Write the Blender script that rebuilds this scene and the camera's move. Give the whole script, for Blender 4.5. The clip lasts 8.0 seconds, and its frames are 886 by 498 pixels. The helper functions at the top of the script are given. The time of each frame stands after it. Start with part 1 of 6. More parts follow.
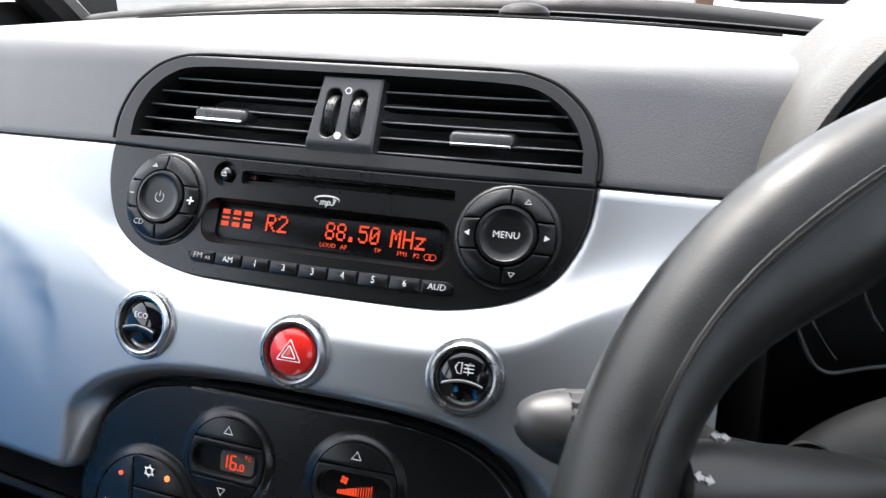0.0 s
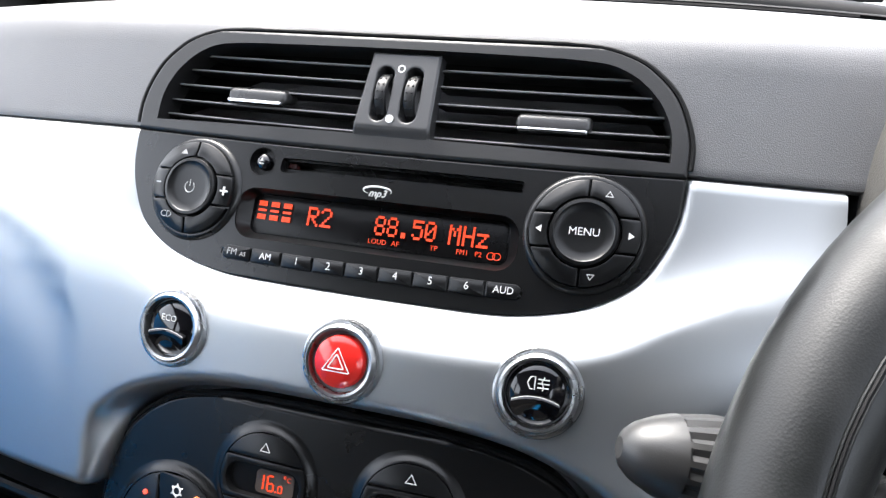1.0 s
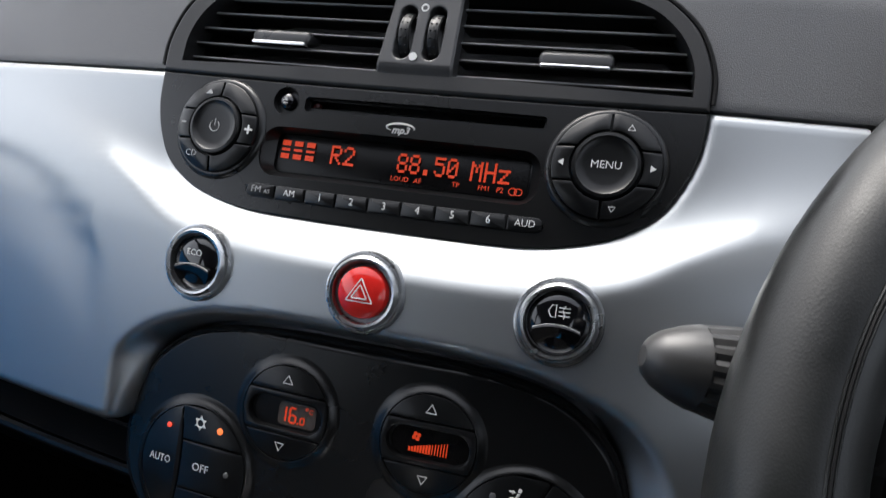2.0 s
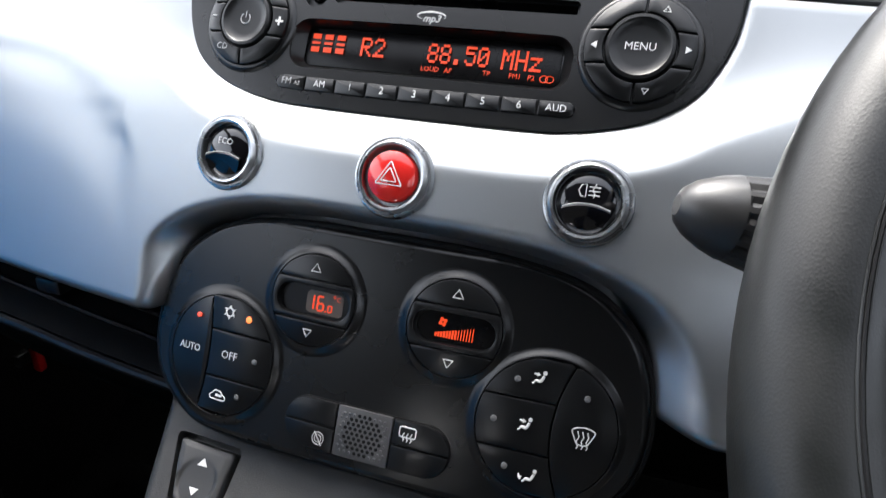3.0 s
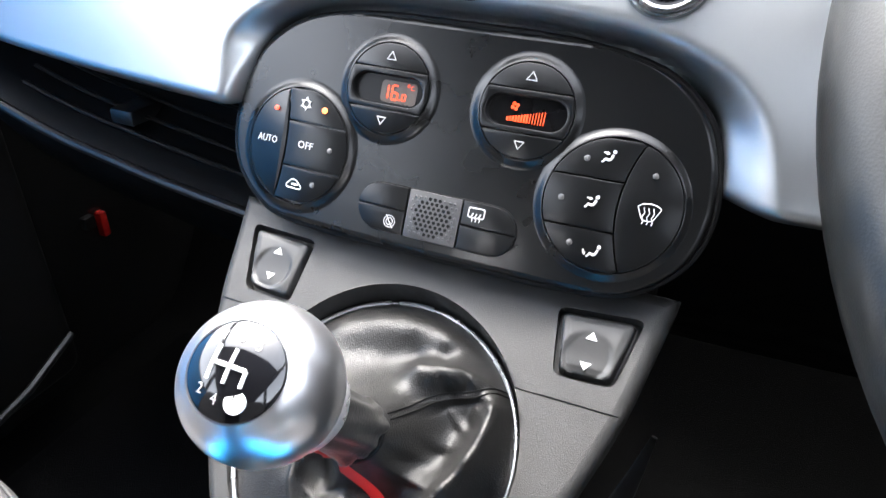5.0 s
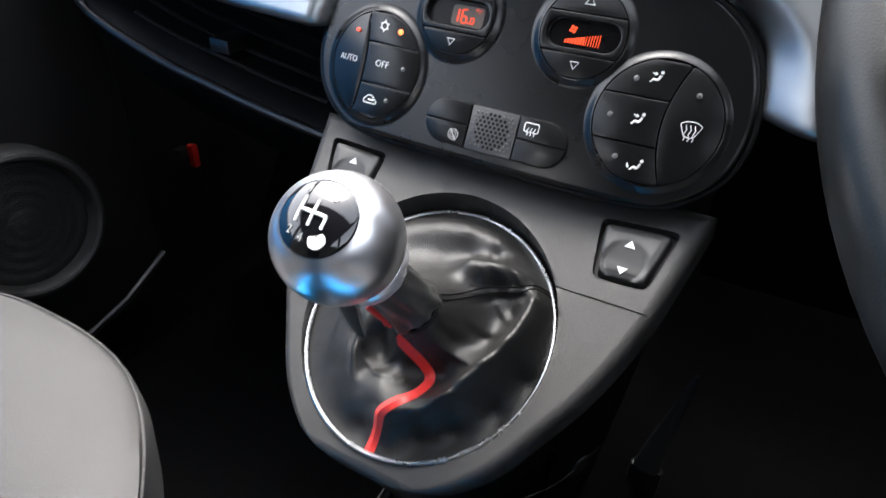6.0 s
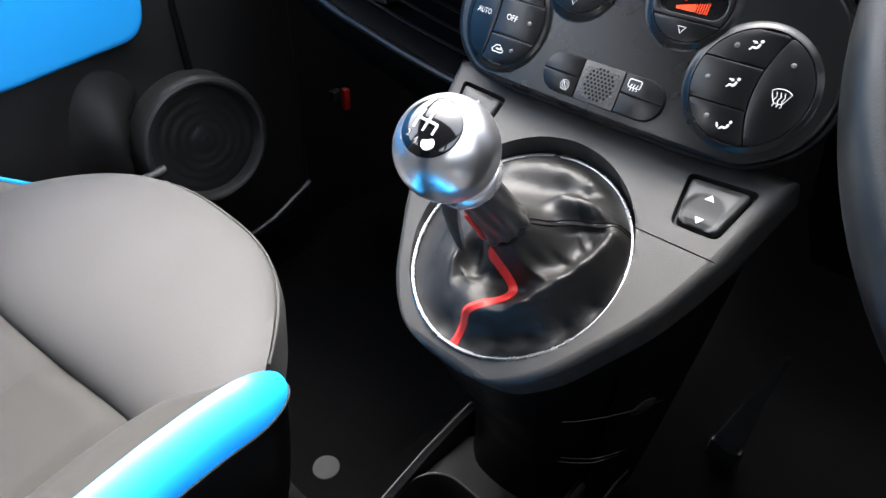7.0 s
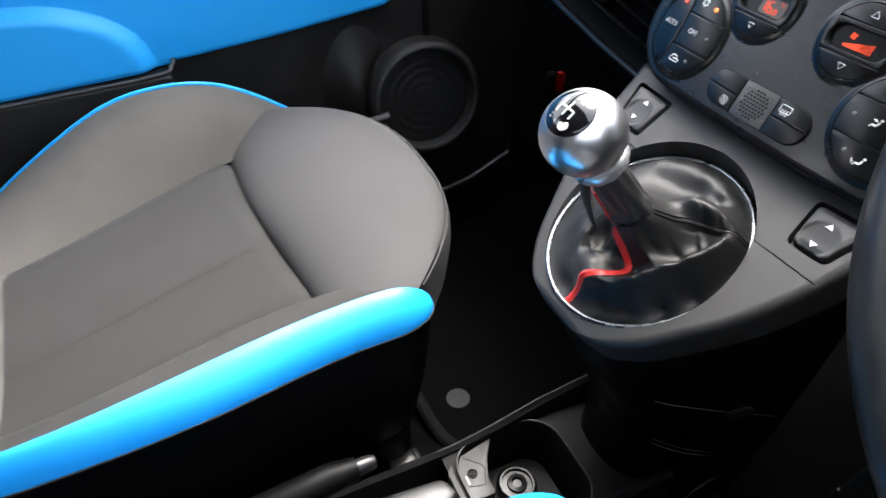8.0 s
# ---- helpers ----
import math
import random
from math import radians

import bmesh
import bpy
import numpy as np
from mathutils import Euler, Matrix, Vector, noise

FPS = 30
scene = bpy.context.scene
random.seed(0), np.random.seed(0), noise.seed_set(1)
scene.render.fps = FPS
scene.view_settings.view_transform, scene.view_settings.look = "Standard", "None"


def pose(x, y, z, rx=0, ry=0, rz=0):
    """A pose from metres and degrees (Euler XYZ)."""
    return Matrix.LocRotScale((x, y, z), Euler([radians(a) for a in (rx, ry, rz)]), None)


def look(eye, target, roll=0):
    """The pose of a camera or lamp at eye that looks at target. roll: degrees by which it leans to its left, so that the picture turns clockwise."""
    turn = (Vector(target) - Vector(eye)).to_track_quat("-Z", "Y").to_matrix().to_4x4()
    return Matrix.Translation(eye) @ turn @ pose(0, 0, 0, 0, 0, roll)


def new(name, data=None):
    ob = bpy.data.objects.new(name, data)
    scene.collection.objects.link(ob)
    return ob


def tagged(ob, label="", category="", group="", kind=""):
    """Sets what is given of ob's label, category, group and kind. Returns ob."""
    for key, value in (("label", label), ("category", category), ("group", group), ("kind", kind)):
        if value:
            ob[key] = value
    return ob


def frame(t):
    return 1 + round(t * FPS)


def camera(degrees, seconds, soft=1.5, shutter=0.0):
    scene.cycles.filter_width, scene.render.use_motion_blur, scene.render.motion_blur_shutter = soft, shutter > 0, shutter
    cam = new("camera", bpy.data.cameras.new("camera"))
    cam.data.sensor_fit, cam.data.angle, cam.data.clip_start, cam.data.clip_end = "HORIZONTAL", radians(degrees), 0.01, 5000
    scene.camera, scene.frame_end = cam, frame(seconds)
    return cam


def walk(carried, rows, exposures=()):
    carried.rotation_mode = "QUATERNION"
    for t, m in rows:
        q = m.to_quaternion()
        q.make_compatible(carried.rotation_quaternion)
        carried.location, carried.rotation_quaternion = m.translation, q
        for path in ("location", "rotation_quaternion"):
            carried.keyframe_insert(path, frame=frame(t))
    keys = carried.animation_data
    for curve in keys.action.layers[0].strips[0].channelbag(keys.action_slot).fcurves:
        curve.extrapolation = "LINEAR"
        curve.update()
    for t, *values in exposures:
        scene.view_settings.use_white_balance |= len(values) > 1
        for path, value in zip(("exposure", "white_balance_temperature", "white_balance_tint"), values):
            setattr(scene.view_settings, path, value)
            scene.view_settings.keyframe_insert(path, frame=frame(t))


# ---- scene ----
cam = camera(68.3, 8.0, soft=1.3, shutter=0.3)
PATH = [
    (0, (0.152, 0.021, 0.863), (-0.323, 1.803, 0.091), 1.0),
    (0.5, (0.125, 0.045, 0.857), (-0.367, 1.821, 0.082), 0.9),
    (1, (0.117, 0.049, 0.847), (-0.387, 1.822, 0.069), 1.1),
    (1.2, (0.115, 0.047, 0.846), (-0.393, 1.818, 0.07), 1.1),
    (2.5, (0.116, 0.024, 0.802), (-0.426, 1.761, -0.029), 1.6),
    (3, (0.117, 0.014, 0.783), (-0.449, 1.728, -0.079), 1.7),
    (3.5, (0.117, 0.005, 0.765), (-0.46, 1.687, -0.152), 1.7),
    (4, (0.117, -0.004, 0.752), (-0.473, 1.647, -0.212), 1.8),
    (4.5, (0.116, -0.016, 0.739), (-0.495, 1.598, -0.272), 1.8),
    (4.7, (0.116, -0.023, 0.731), (-0.494, 1.58, -0.299), 2.1),
    (6, (0.146, -0.076, 0.718), (-0.638, 1.363, -0.429), 1.7),
    (6.2, (0.1535, -0.0887, 0.718), (-0.668, 1.3047, -0.4481), 1.7),
    (6.5, (0.163, -0.1, 0.718), (-0.713, 1.253, -0.465), 1.7),
    (6.8, (0.1874, -0.1132, 0.7259), (-0.8146, 1.1184, -0.4828), 1.57),
    (7, (0.2, -0.12, 0.73), (-0.867, 1.049, -0.492), 1.5),
    (7.2, (0.211, -0.1281, 0.7349), (-0.9035, 0.9817, -0.494), 1.47),
    (7.3, (0.2201, -0.1348, 0.739), (-0.9338, 0.926, -0.4957), 1.45),
    (7.4, (0.23, -0.1421, 0.7434), (-0.9665, 0.8657, -0.4975), 1.42),
    (7.5, (0.238, -0.148, 0.747), (-0.993, 0.817, -0.499), 1.4),
    (8, (0.289, -0.135, 0.77), (-1.1, 0.529, -0.508), 1.2),
]
EXPOSURES = [(0, 2.95), (0.5, 3.2), (1.2, 3.35), (2.3, 1.85), (2.5, 1.95), (3.0, 2.95), (3.5, 4.0), (4.0, 4.1), (4.5, 4.55), (4.7, 4.6), (6, 3.65), (6.5, 3.2), (7.0, 4.05), (7.5, 4.75), (8, 3.5)]
walk(cam, [(t, look(eye, target, roll)) for t, eye, target, roll in PATH], EXPOSURES)

# ---- sky and sun: a bright overcast day that comes in by the windows ----
world = bpy.data.worlds.new("overcast_sky")
scene.world = world
world.use_nodes = True
wn = world.node_tree.nodes
sky = wn.new("ShaderNodeTexSky")
sky.sky_type, sky.sun_disc = "NISHITA", False
sky.sun_elevation, sky.sun_rotation = radians(62), radians(320)
sky.air_density, sky.dust_density, sky.ozone_density = 1.0, 4.0, 1.0
desat = wn.new("ShaderNodeHueSaturation")
desat.inputs["Saturation"].default_value = 0.35
world.node_tree.links.new(sky.outputs[0], desat.inputs["Color"])
world.node_tree.links.new(desat.outputs[0], wn["Background"].inputs["Color"])
wn["Background"].inputs["Strength"].default_value = 0.12
sun_data = bpy.data.lights.new("sun", "SUN")
sun_data.energy, sun_data.angle, sun_data.color = 0.6, radians(40), (1.0, 0.97, 0.92)
sun = new("sun", sun_data)
sun.matrix_world = look((-1.2, 1.4, 4.5), (0, 0, 0.6))


# ---- materials ----
def material(name, color, rough=0.5, metal=0.0, grain=0.0, grain_size=600.0, vary=0.12, vary_size=14.0, coat=0.0,
             emit=None, power=0.0, spec=0.5, wear=0.08, sheen=0.0, cells=False):
    """A surface with grain in its relief, and colour and gloss that vary at two sizes."""
    m = bpy.data.materials.new(name)
    m.use_nodes = True
    n, l = m.node_tree.nodes, m.node_tree.links
    b = n["Principled BSDF"]
    b.inputs["Roughness"].default_value, b.inputs["Metallic"].default_value = rough, metal
    b.inputs["Coat Weight"].default_value, b.inputs["Coat Roughness"].default_value = coat, 0.08
    b.inputs["Specular IOR Level"].default_value = spec
    b.inputs["Sheen Weight"].default_value = sheen
    b.inputs["Base Color"].default_value = (*color, 1)
    where = n.new("ShaderNodeTexCoord")
    if vary > 0:
        big = n.new("ShaderNodeTexNoise")
        big.inputs["Scale"].default_value, big.inputs["Detail"].default_value = vary_size, 6
        fine = n.new("ShaderNodeTexNoise")
        fine.inputs["Scale"].default_value, fine.inputs["Detail"].default_value = grain_size, 2
        mix = n.new("ShaderNodeMath")
        mix.operation = "MULTIPLY_ADD"
        mix.inputs[1].default_value = 0.5
        l.new(where.outputs["Object"], big.inputs["Vector"]), l.new(where.outputs["Object"], fine.inputs["Vector"])
        l.new(fine.outputs["Fac"], mix.inputs[0]), l.new(big.outputs["Fac"], mix.inputs[2])
        tone = n.new("ShaderNodeMapRange")
        tone.inputs["From Min"].default_value, tone.inputs["From Max"].default_value = 0.45, 1.05
        tone.inputs["To Min"].default_value, tone.inputs["To Max"].default_value = 1 - vary, 1 + vary
        l.new(mix.outputs[0], tone.inputs["Value"])
        scale = n.new("ShaderNodeVectorMath")
        scale.operation = "SCALE"
        scale.inputs[0].default_value = color
        l.new(tone.outputs[0], scale.inputs["Scale"]), l.new(scale.outputs[0], b.inputs["Base Color"])
        gloss = n.new("ShaderNodeMapRange")
        gloss.inputs["From Min"].default_value, gloss.inputs["From Max"].default_value = 0.35, 0.65
        gloss.inputs["To Min"].default_value, gloss.inputs["To Max"].default_value = max(rough - wear, 0.02), min(rough + wear, 1)
        l.new(big.outputs["Fac"], gloss.inputs["Value"]), l.new(gloss.outputs[0], b.inputs["Roughness"])
    if grain > 0:
        tex = n.new("ShaderNodeTexVoronoi" if cells else "ShaderNodeTexNoise")
        tex.inputs["Scale"].default_value = grain_size
        bump = n.new("ShaderNodeBump")
        bump.inputs["Strength"].default_value, bump.inputs["Distance"].default_value = grain, 0.0008
        l.new(where.outputs["Object"], tex.inputs["Vector"])
        l.new(tex.outputs["Distance" if cells else "Fac"], bump.inputs["Height"])
        l.new(bump.outputs[0], b.inputs["Normal"])
    if emit:
        b.inputs["Emission Color"].default_value, b.inputs["Emission Strength"].default_value = (*emit, 1), power
    return m


PAINT = material("metallic_fascia_paint", (0.36, 0.376, 0.386), 0.41, 1.0, 0.008, 2500, 0.03, 6, coat=0.06, wear=0.015)
PAD = material("grained_dashboard_vinyl", (0.105, 0.105, 0.108), 0.42, 0, 0.22, 1900, 0.10, 20, cells=True)
SATIN = material("satin_black_plastic", (0.003, 0.0031, 0.0033), 0.28, 0, 0.05, 1800, 0.1, 25, spec=0.46, wear=0.012)
BEZEL = material("charcoal_plastic", (0.010, 0.0103, 0.0107), 0.36, 0, 0.06, 1500, 0.1, 25)
BLACK = material("deep_black_plastic", (0.0025, 0.0025, 0.0027), 0.55, 0, 0.05, 900, 0.15, 25, spec=0.2)
BUTTON = material("black_button_plastic", (0.0035, 0.0037, 0.004), 0.30, 0, 0.03, 1800, 0.1, 30, spec=0.38, wear=0.02)
GLOSS = material("gloss_black", (0.004, 0.004, 0.005), 0.09, 0, 0, 600, 0.1, 30, coat=0.5, wear=0.03)
WINDOW = material("dark_display_window", (0.003, 0.0028, 0.003), 0.28, 0, 0, 600, 0.1, 30, wear=0.05, spec=0.2)
CHROME = material("satin_chrome", (0.72, 0.73, 0.75), 0.2, 1, 0.02, 2000, 0.04, 40, wear=0.05)
KNOBMETAL = material("brushed_knob_metal", (0.78, 0.785, 0.80), 0.30, 1, 0, 1500, 0.03, 30, wear=0.015)
COLLAR = material("pale_collar_metal", (0.6, 0.6, 0.61), 0.25, 0.8, 0, 900, 0.04, 30)
RED = material("hazard_red_plastic", (0.52, 0.018, 0.014), 0.14, 0, 0, 600, 0.08, 40, coat=0.6, wear=0.03)
PRINT = material("white_print", (0.6, 0.6, 0.59), 0.55, 0, 0, 900, 0.05, 50)
LENS = material("unlit_lamp_lens", (0.10, 0.10, 0.10), 0.4)
GRILLE = material("grey_grille_plastic", (0.045, 0.045, 0.046), 0.42, 0, 0.05, 1500)
DIM = material("grey_print", (0.34, 0.34, 0.34), 0.55, 0, 0, 900, 0.05, 50)
LED = material("orange_red_display", (0.3, 0.02, 0.005), 0.5, emit=(1.0, 0.075, 0.010), power=0.10, vary=0)
AMBER = material("amber_lamp", (0.4, 0.08, 0.02), 0.5, emit=(1.0, 0.22, 0.06), power=0.25, vary=0)
REDLAMP = material("red_lamp", (0.4, 0.03, 0.02), 0.5, emit=(1.0, 0.09, 0.05), power=0.2, vary=0)
CONSOLE = material("grained_console_plastic", (0.023, 0.0226, 0.0218), 0.45, 0, 0.24, 2100, 0.12, 30, cells=True, spec=0.4)
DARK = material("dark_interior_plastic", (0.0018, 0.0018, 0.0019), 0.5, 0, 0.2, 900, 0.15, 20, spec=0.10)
LEATHER = material("black_leather", (0.0065, 0.0063, 0.0061), 0.46, 0, 0.32, 1300, 0.12, 30, cells=True, spec=0.42, wear=0.04)
WHEELSKIN = material("wheel_leather", (0.0075, 0.0082, 0.0081), 0.40, 0, 0.06, 1500, 0.3, 40, cells=True, spec=0.35, wear=0.10)
STITCH = material("red_piping", (0.62, 0.03, 0.025), 0.5, 0, 0.1, 900, 0.1, 60)
CLOTH = material("grey_seat_cloth", (0.028, 0.0267, 0.0248), 0.85, 0, 0.5, 1400, 0.12, 18, sheen=0.05, spec=0.2)
WEAVE = material("taupe_ribbed_cloth", (0.085, 0.0805, 0.0735), 0.88, 0, 0.6, 1900, 0.12, 18, sheen=0.05, spec=0.2)
HIDE = material("grey_seat_leather", (0.057, 0.0556, 0.0553), 0.78, 0, 0.15, 1100, 0.06, 12, cells=True, spec=0.2)
BLUE = material("sky_blue_vinyl", (0.014, 0.38, 0.90), 0.47, 0, 0.12, 900, 0.05, 14, spec=0.5)
CARPET = material("black_carpet", (0.0028, 0.0028, 0.0028), 0.95, 0, 0.9, 900, 0.3, 60, spec=0.05)
MAT = material("black_floor_mat", (0.0028, 0.0028, 0.003), 0.9, 0, 0.9, 700, 0.3, 60, spec=0.05)
DOORSKIN = material("charcoal_door_plastic", (0.0105, 0.010, 0.0096), 0.43, 0, 0.25, 1100, 0.15, 18, cells=True, spec=0.35)
GREYTRIM = material("silver_grey_trim", (0.055, 0.054, 0.053), 0.42, 0.2, 0.05, 900, 0.08, 30)
CENTRECLOTH = material("smooth_grey_seat_cloth", (0.027, 0.0262, 0.0252), 0.8, 0, 0.5, 1700, 0.10, 14, sheen=0.05, spec=0.25)
RINGMETAL = material("satin_ring_metal", (0.48, 0.49, 0.50), 0.28, 1, 0.02, 2000, 0.05, 40, wear=0.05)
TUNNELSKIN = material("tunnel_plastic", (0.006, 0.006, 0.006), 0.5, 0, 0.2, 1200, 0.15, 25, spec=0.25)
SLEEVE = material("gathered_sleeve_leather", (0.022, 0.0215, 0.021), 0.36, 0, 0.2, 900, 0.2, 50, cells=True, spec=0.5)
STUD = material("matte_grey_stud", (0.05, 0.05, 0.05), 0.8, 0, 0.1, 900, 0.08, 40, spec=0.2)
BINDING = material("woven_mat_binding", (0.010, 0.010, 0.010), 0.9, 0, 1.0, 500, 0.3, 90, spec=0.1)
SWITCHSKIN = material("smooth_switch_plastic", (0.024, 0.0238, 0.0235), 0.42, 0, 0.05, 1800, 0.1, 30)
DIVIDER = material("satin_charcoal_divider", (0.030, 0.030, 0.031), 0.34, 0, 0.05, 1800, 0.1, 30)
SLATSKIN = material("matte_black_slat", (0.004, 0.004, 0.004), 0.5, 0, 0.05, 1500, 0.1, 25, spec=0.2)
VENTSKIN = material("dark_vent_bezel", (0.010, 0.010, 0.0105), 0.44, 0, 0.08, 1500, 0.1, 25, spec=0.5)
DIMRED = material("dim_red_lens", (0.045, 0.004, 0.003), 0.5)
# pale tone that paints the light along the slats' front edges
SLATSHINE = material("pale_slat_edge", (0.14, 0.14, 0.14), 0.45, 0, 0.05, 1500)
HOOD = material("ivory_grey_hood_plastic", (0.065, 0.062, 0.056), 0.55, 0, 0.25, 900, 0.06, 18, cells=True)
LINING = material("grey_roof_lining", (0.11, 0.108, 0.105), 0.95, 0, 0.3, 500, 0.06, 10)
ASPHALT = material("asphalt", (0.06, 0.06, 0.062), 0.9, 0, 0.5, 60, 0.25, 0.8)
RENDERWALL = material("pale_rendered_wall", (0.62, 0.6, 0.56), 0.9, 0, 0.3, 40, 0.1, 0.7)
WOODPOST = material("brown_timber", (0.16, 0.09, 0.055), 0.7, 0, 0.4, 60, 0.2, 6)
CARBLUE = material("blue_car_paint", (0.02, 0.10, 0.45), 0.2, 0.2, 0, 300, 0.05, 6, coat=0.6)
CARWHITE = material("white_car_paint", (0.8, 0.8, 0.8), 0.25, 0, 0, 300, 0.03, 6, coat=0.6)

# ---- builders ----
MM = 0.001
BEND = 0.3


def part(name, bm, mat, parent=None, label="", angle=35, smooth=True):
    """Links a bmesh as one mesh object, under a thing where one is given."""
    bmesh.ops.recalc_face_normals(bm, faces=bm.faces)
    mesh = bpy.data.meshes.new(name)
    for f in bm.faces:
        f.smooth = smooth
    bm.to_mesh(mesh)
    bm.free()
    if smooth:
        mesh.set_sharp_from_angle(angle=radians(angle))
    mesh.materials.append(mat)
    ob = new(name, mesh)
    if parent:
        ob.parent = parent
    if label:
        tagged(ob, label)
    return ob


def thing(name, label, category, group="", kind=""):
    """An empty at the origin of the place that carries the parts of one thing."""
    return tagged(new(name), label, category, group, kind)


class Plane:
    """A slanting panel: x across, v up along it and h out of it, all in millimetres."""

    def __init__(self, y, z, lean, bend=BEND):
        self.y, self.z, self.s, self.c, self.bend = y, z, math.sin(radians(lean)), math.cos(radians(lean)), bend

    def at(self, x, v, h=0.0):
        x, v, h = x * MM, v * MM, h * MM
        return Vector((x, self.y + v * self.s - h * self.c + self.bend * x * x, self.z + v * self.c + h * self.s))

    def lay(self, bm):
        for w in bm.verts:
            w.co = self.at(*w.co)
        return bm


RADIO = Plane(0.347, 0.763, 30)
VENT = Plane(0.347, 0.763, 29)
CLIMATE = Plane(0.277, 0.628, 25)
GEAR = Plane(0.207, 0.495, 52.5, 0.0)


def inset(poly, d):
    """A closed outline moved inwards by d."""
    pts = [Vector(p) for p in poly]
    area = sum(a.x * b.y - b.x * a.y for a, b in zip(pts, pts[1:] + pts[:1]))
    sign = 1 if area > 0 else -1
    out = []
    for i, p in enumerate(pts):
        a, b = (p - pts[i - 1]), (pts[(i + 1) % len(pts)] - p)
        a, b = (a.normalized() if a.length else a), (b.normalized() if b.length else b)
        na, nb = Vector((-a.y, a.x)) * sign, Vector((-b.y, b.x)) * sign
        m = na + nb
        m = m.normalized() if m.length > 1e-6 else na
        out.append(p + m * d / max(0.45, m.dot(na)))
    return [(q.x, q.y) for q in out]


def prism(poly, h0, h1, bevel=0.0, lift=None, bm=None, steps=2):
    """A slab with that outline from h0 to h1, its upper edge rounded; lift(x, v) bulges its face."""
    bm = bm or bmesh.new()
    lift = lift or (lambda x, v: 0.0)
    rings = [[bm.verts.new((x, v, h0)) for x, v in poly]]
    levels = [(0.0, h1 - bevel)] + [(bevel * (1 - math.cos(a)), h1 - bevel + bevel * math.sin(a))
                                    for a in [math.pi / 2 * (k + 1) / steps for k in range(steps)]] if bevel else [(0.0, h1)]
    for d, h in levels:
        rings.append([bm.verts.new((x, v, h + lift(x, v))) for x, v in (inset(poly, d) if d else poly)])
    for a, b in zip(rings, rings[1:]):
        for i in range(len(poly)):
            j = (i + 1) % len(poly)
            bm.faces.new((a[i], a[j], b[j], b[i]))
    bm.faces.new(rings[0][::-1])
    if bevel:
        mid = bm.verts.new((sum(v.co.x for v in rings[-1]) / len(poly), sum(v.co.y for v in rings[-1]) / len(poly), sum(v.co.z for v in rings[-1]) / len(poly)))
        if lift(0, 0) == 0 and lift(3, 5) == 0:
            bm.verts.remove(mid)
            bm.faces.new(rings[-1])
        else:
            bm.verts.remove(mid)
            bm.faces.new(rings[-1])
    else:
        bm.faces.new(rings[-1])
    return bm


def circle(cx, cv, r, n=48, a0=0.0, a1=360.0):
    closed = abs(a1 - a0) >= 360
    m = n if closed else n + 1
    return [(cx + r * math.cos(radians(a0 + (a1 - a0) * i / n)), cv + r * math.sin(radians(a0 + (a1 - a0) * i / n))) for i in range(m)]


def rounded(cx, cv, w, h, r, n=6):
    r = min(r, w / 2 - 0.01, h / 2 - 0.01)
    out = []
    for sx, sv, a in ((1, 1, 0), (-1, 1, 90), (-1, -1, 180), (1, -1, 270)):
        out += circle(cx + sx * (w / 2 - r), cv + sv * (h / 2 - r), r, n, a, a + 90)
    return out


def soften(corners, r, n=5):
    """A polygon with rounded corners."""
    out = []
    pts = [Vector(c) for c in corners]
    for i, p in enumerate(pts):
        a, b = (pts[i - 1] - p), (pts[(i + 1) % len(pts)] - p)
        k = min(r, a.length * 0.45, b.length * 0.45)
        s, e = p + a.normalized() * k, p + b.normalized() * k
        for j in range(n + 1):
            t = j / n
            q = s * (1 - t) ** 2 + p * 2 * t * (1 - t) + e * t * t
            out.append((q.x, q.y))
    return out


def lathe(profile, cx=0.0, cv=0.0, n=48, bm=None, closed=False):
    """A body turned about the panel's h axis from (radius, height) pairs."""
    bm = bm or bmesh.new()
    rings = []
    for r, h in profile:
        if r < 1e-6:
            rings.append([bm.verts.new((cx, cv, h))])
        else:
            rings.append([bm.verts.new((cx + r * math.cos(2 * math.pi * i / n), cv + r * math.sin(2 * math.pi * i / n), h)) for i in range(n)])
    pairs = list(zip(rings, rings[1:])) + ([(rings[-1], rings[0])] if closed else [])
    for a, b in pairs:
        for i in range(n):
            j = (i + 1) % n
            q = [a[i % len(a)], a[j % len(a)], b[j % len(b)], b[i % len(b)]]
            q = list(dict.fromkeys(q))
            if len(q) > 2:
                bm.faces.new(q)
    return bm


def tube(points, radius, n=10, bm=None, closed=False, flat=1.0):
    """A round bar along points; radius may be a list."""
    bm = bm or bmesh.new()
    pts = [Vector(p) for p in points]
    up, rings = Vector((0.13, 0.21, 0.97)), []
    for i, p in enumerate(pts):
        if closed:
            d = pts[(i + 1) % len(pts)] - pts[i - 1]
        else:
            d = pts[min(i + 1, len(pts) - 1)] - pts[max(i - 1, 0)]
        d.normalize()
        side = d.cross(up).normalized()
        top = side.cross(d)
        r = radius[i] if isinstance(radius, (list, tuple)) else radius
        rings.append([bm.verts.new(p + side * r * math.cos(2 * math.pi * k / n) + top * r * flat * math.sin(2 * math.pi * k / n)) for k in range(n)])
    for a, b in list(zip(rings, rings[1:])) + ([(rings[-1], rings[0])] if closed else []):
        for k in range(n):
            bm.faces.new((a[k], a[(k + 1) % n], b[(k + 1) % n], b[k]))
    if not closed:
        bm.faces.new(rings[0][::-1]), bm.faces.new(rings[-1])
    return bm


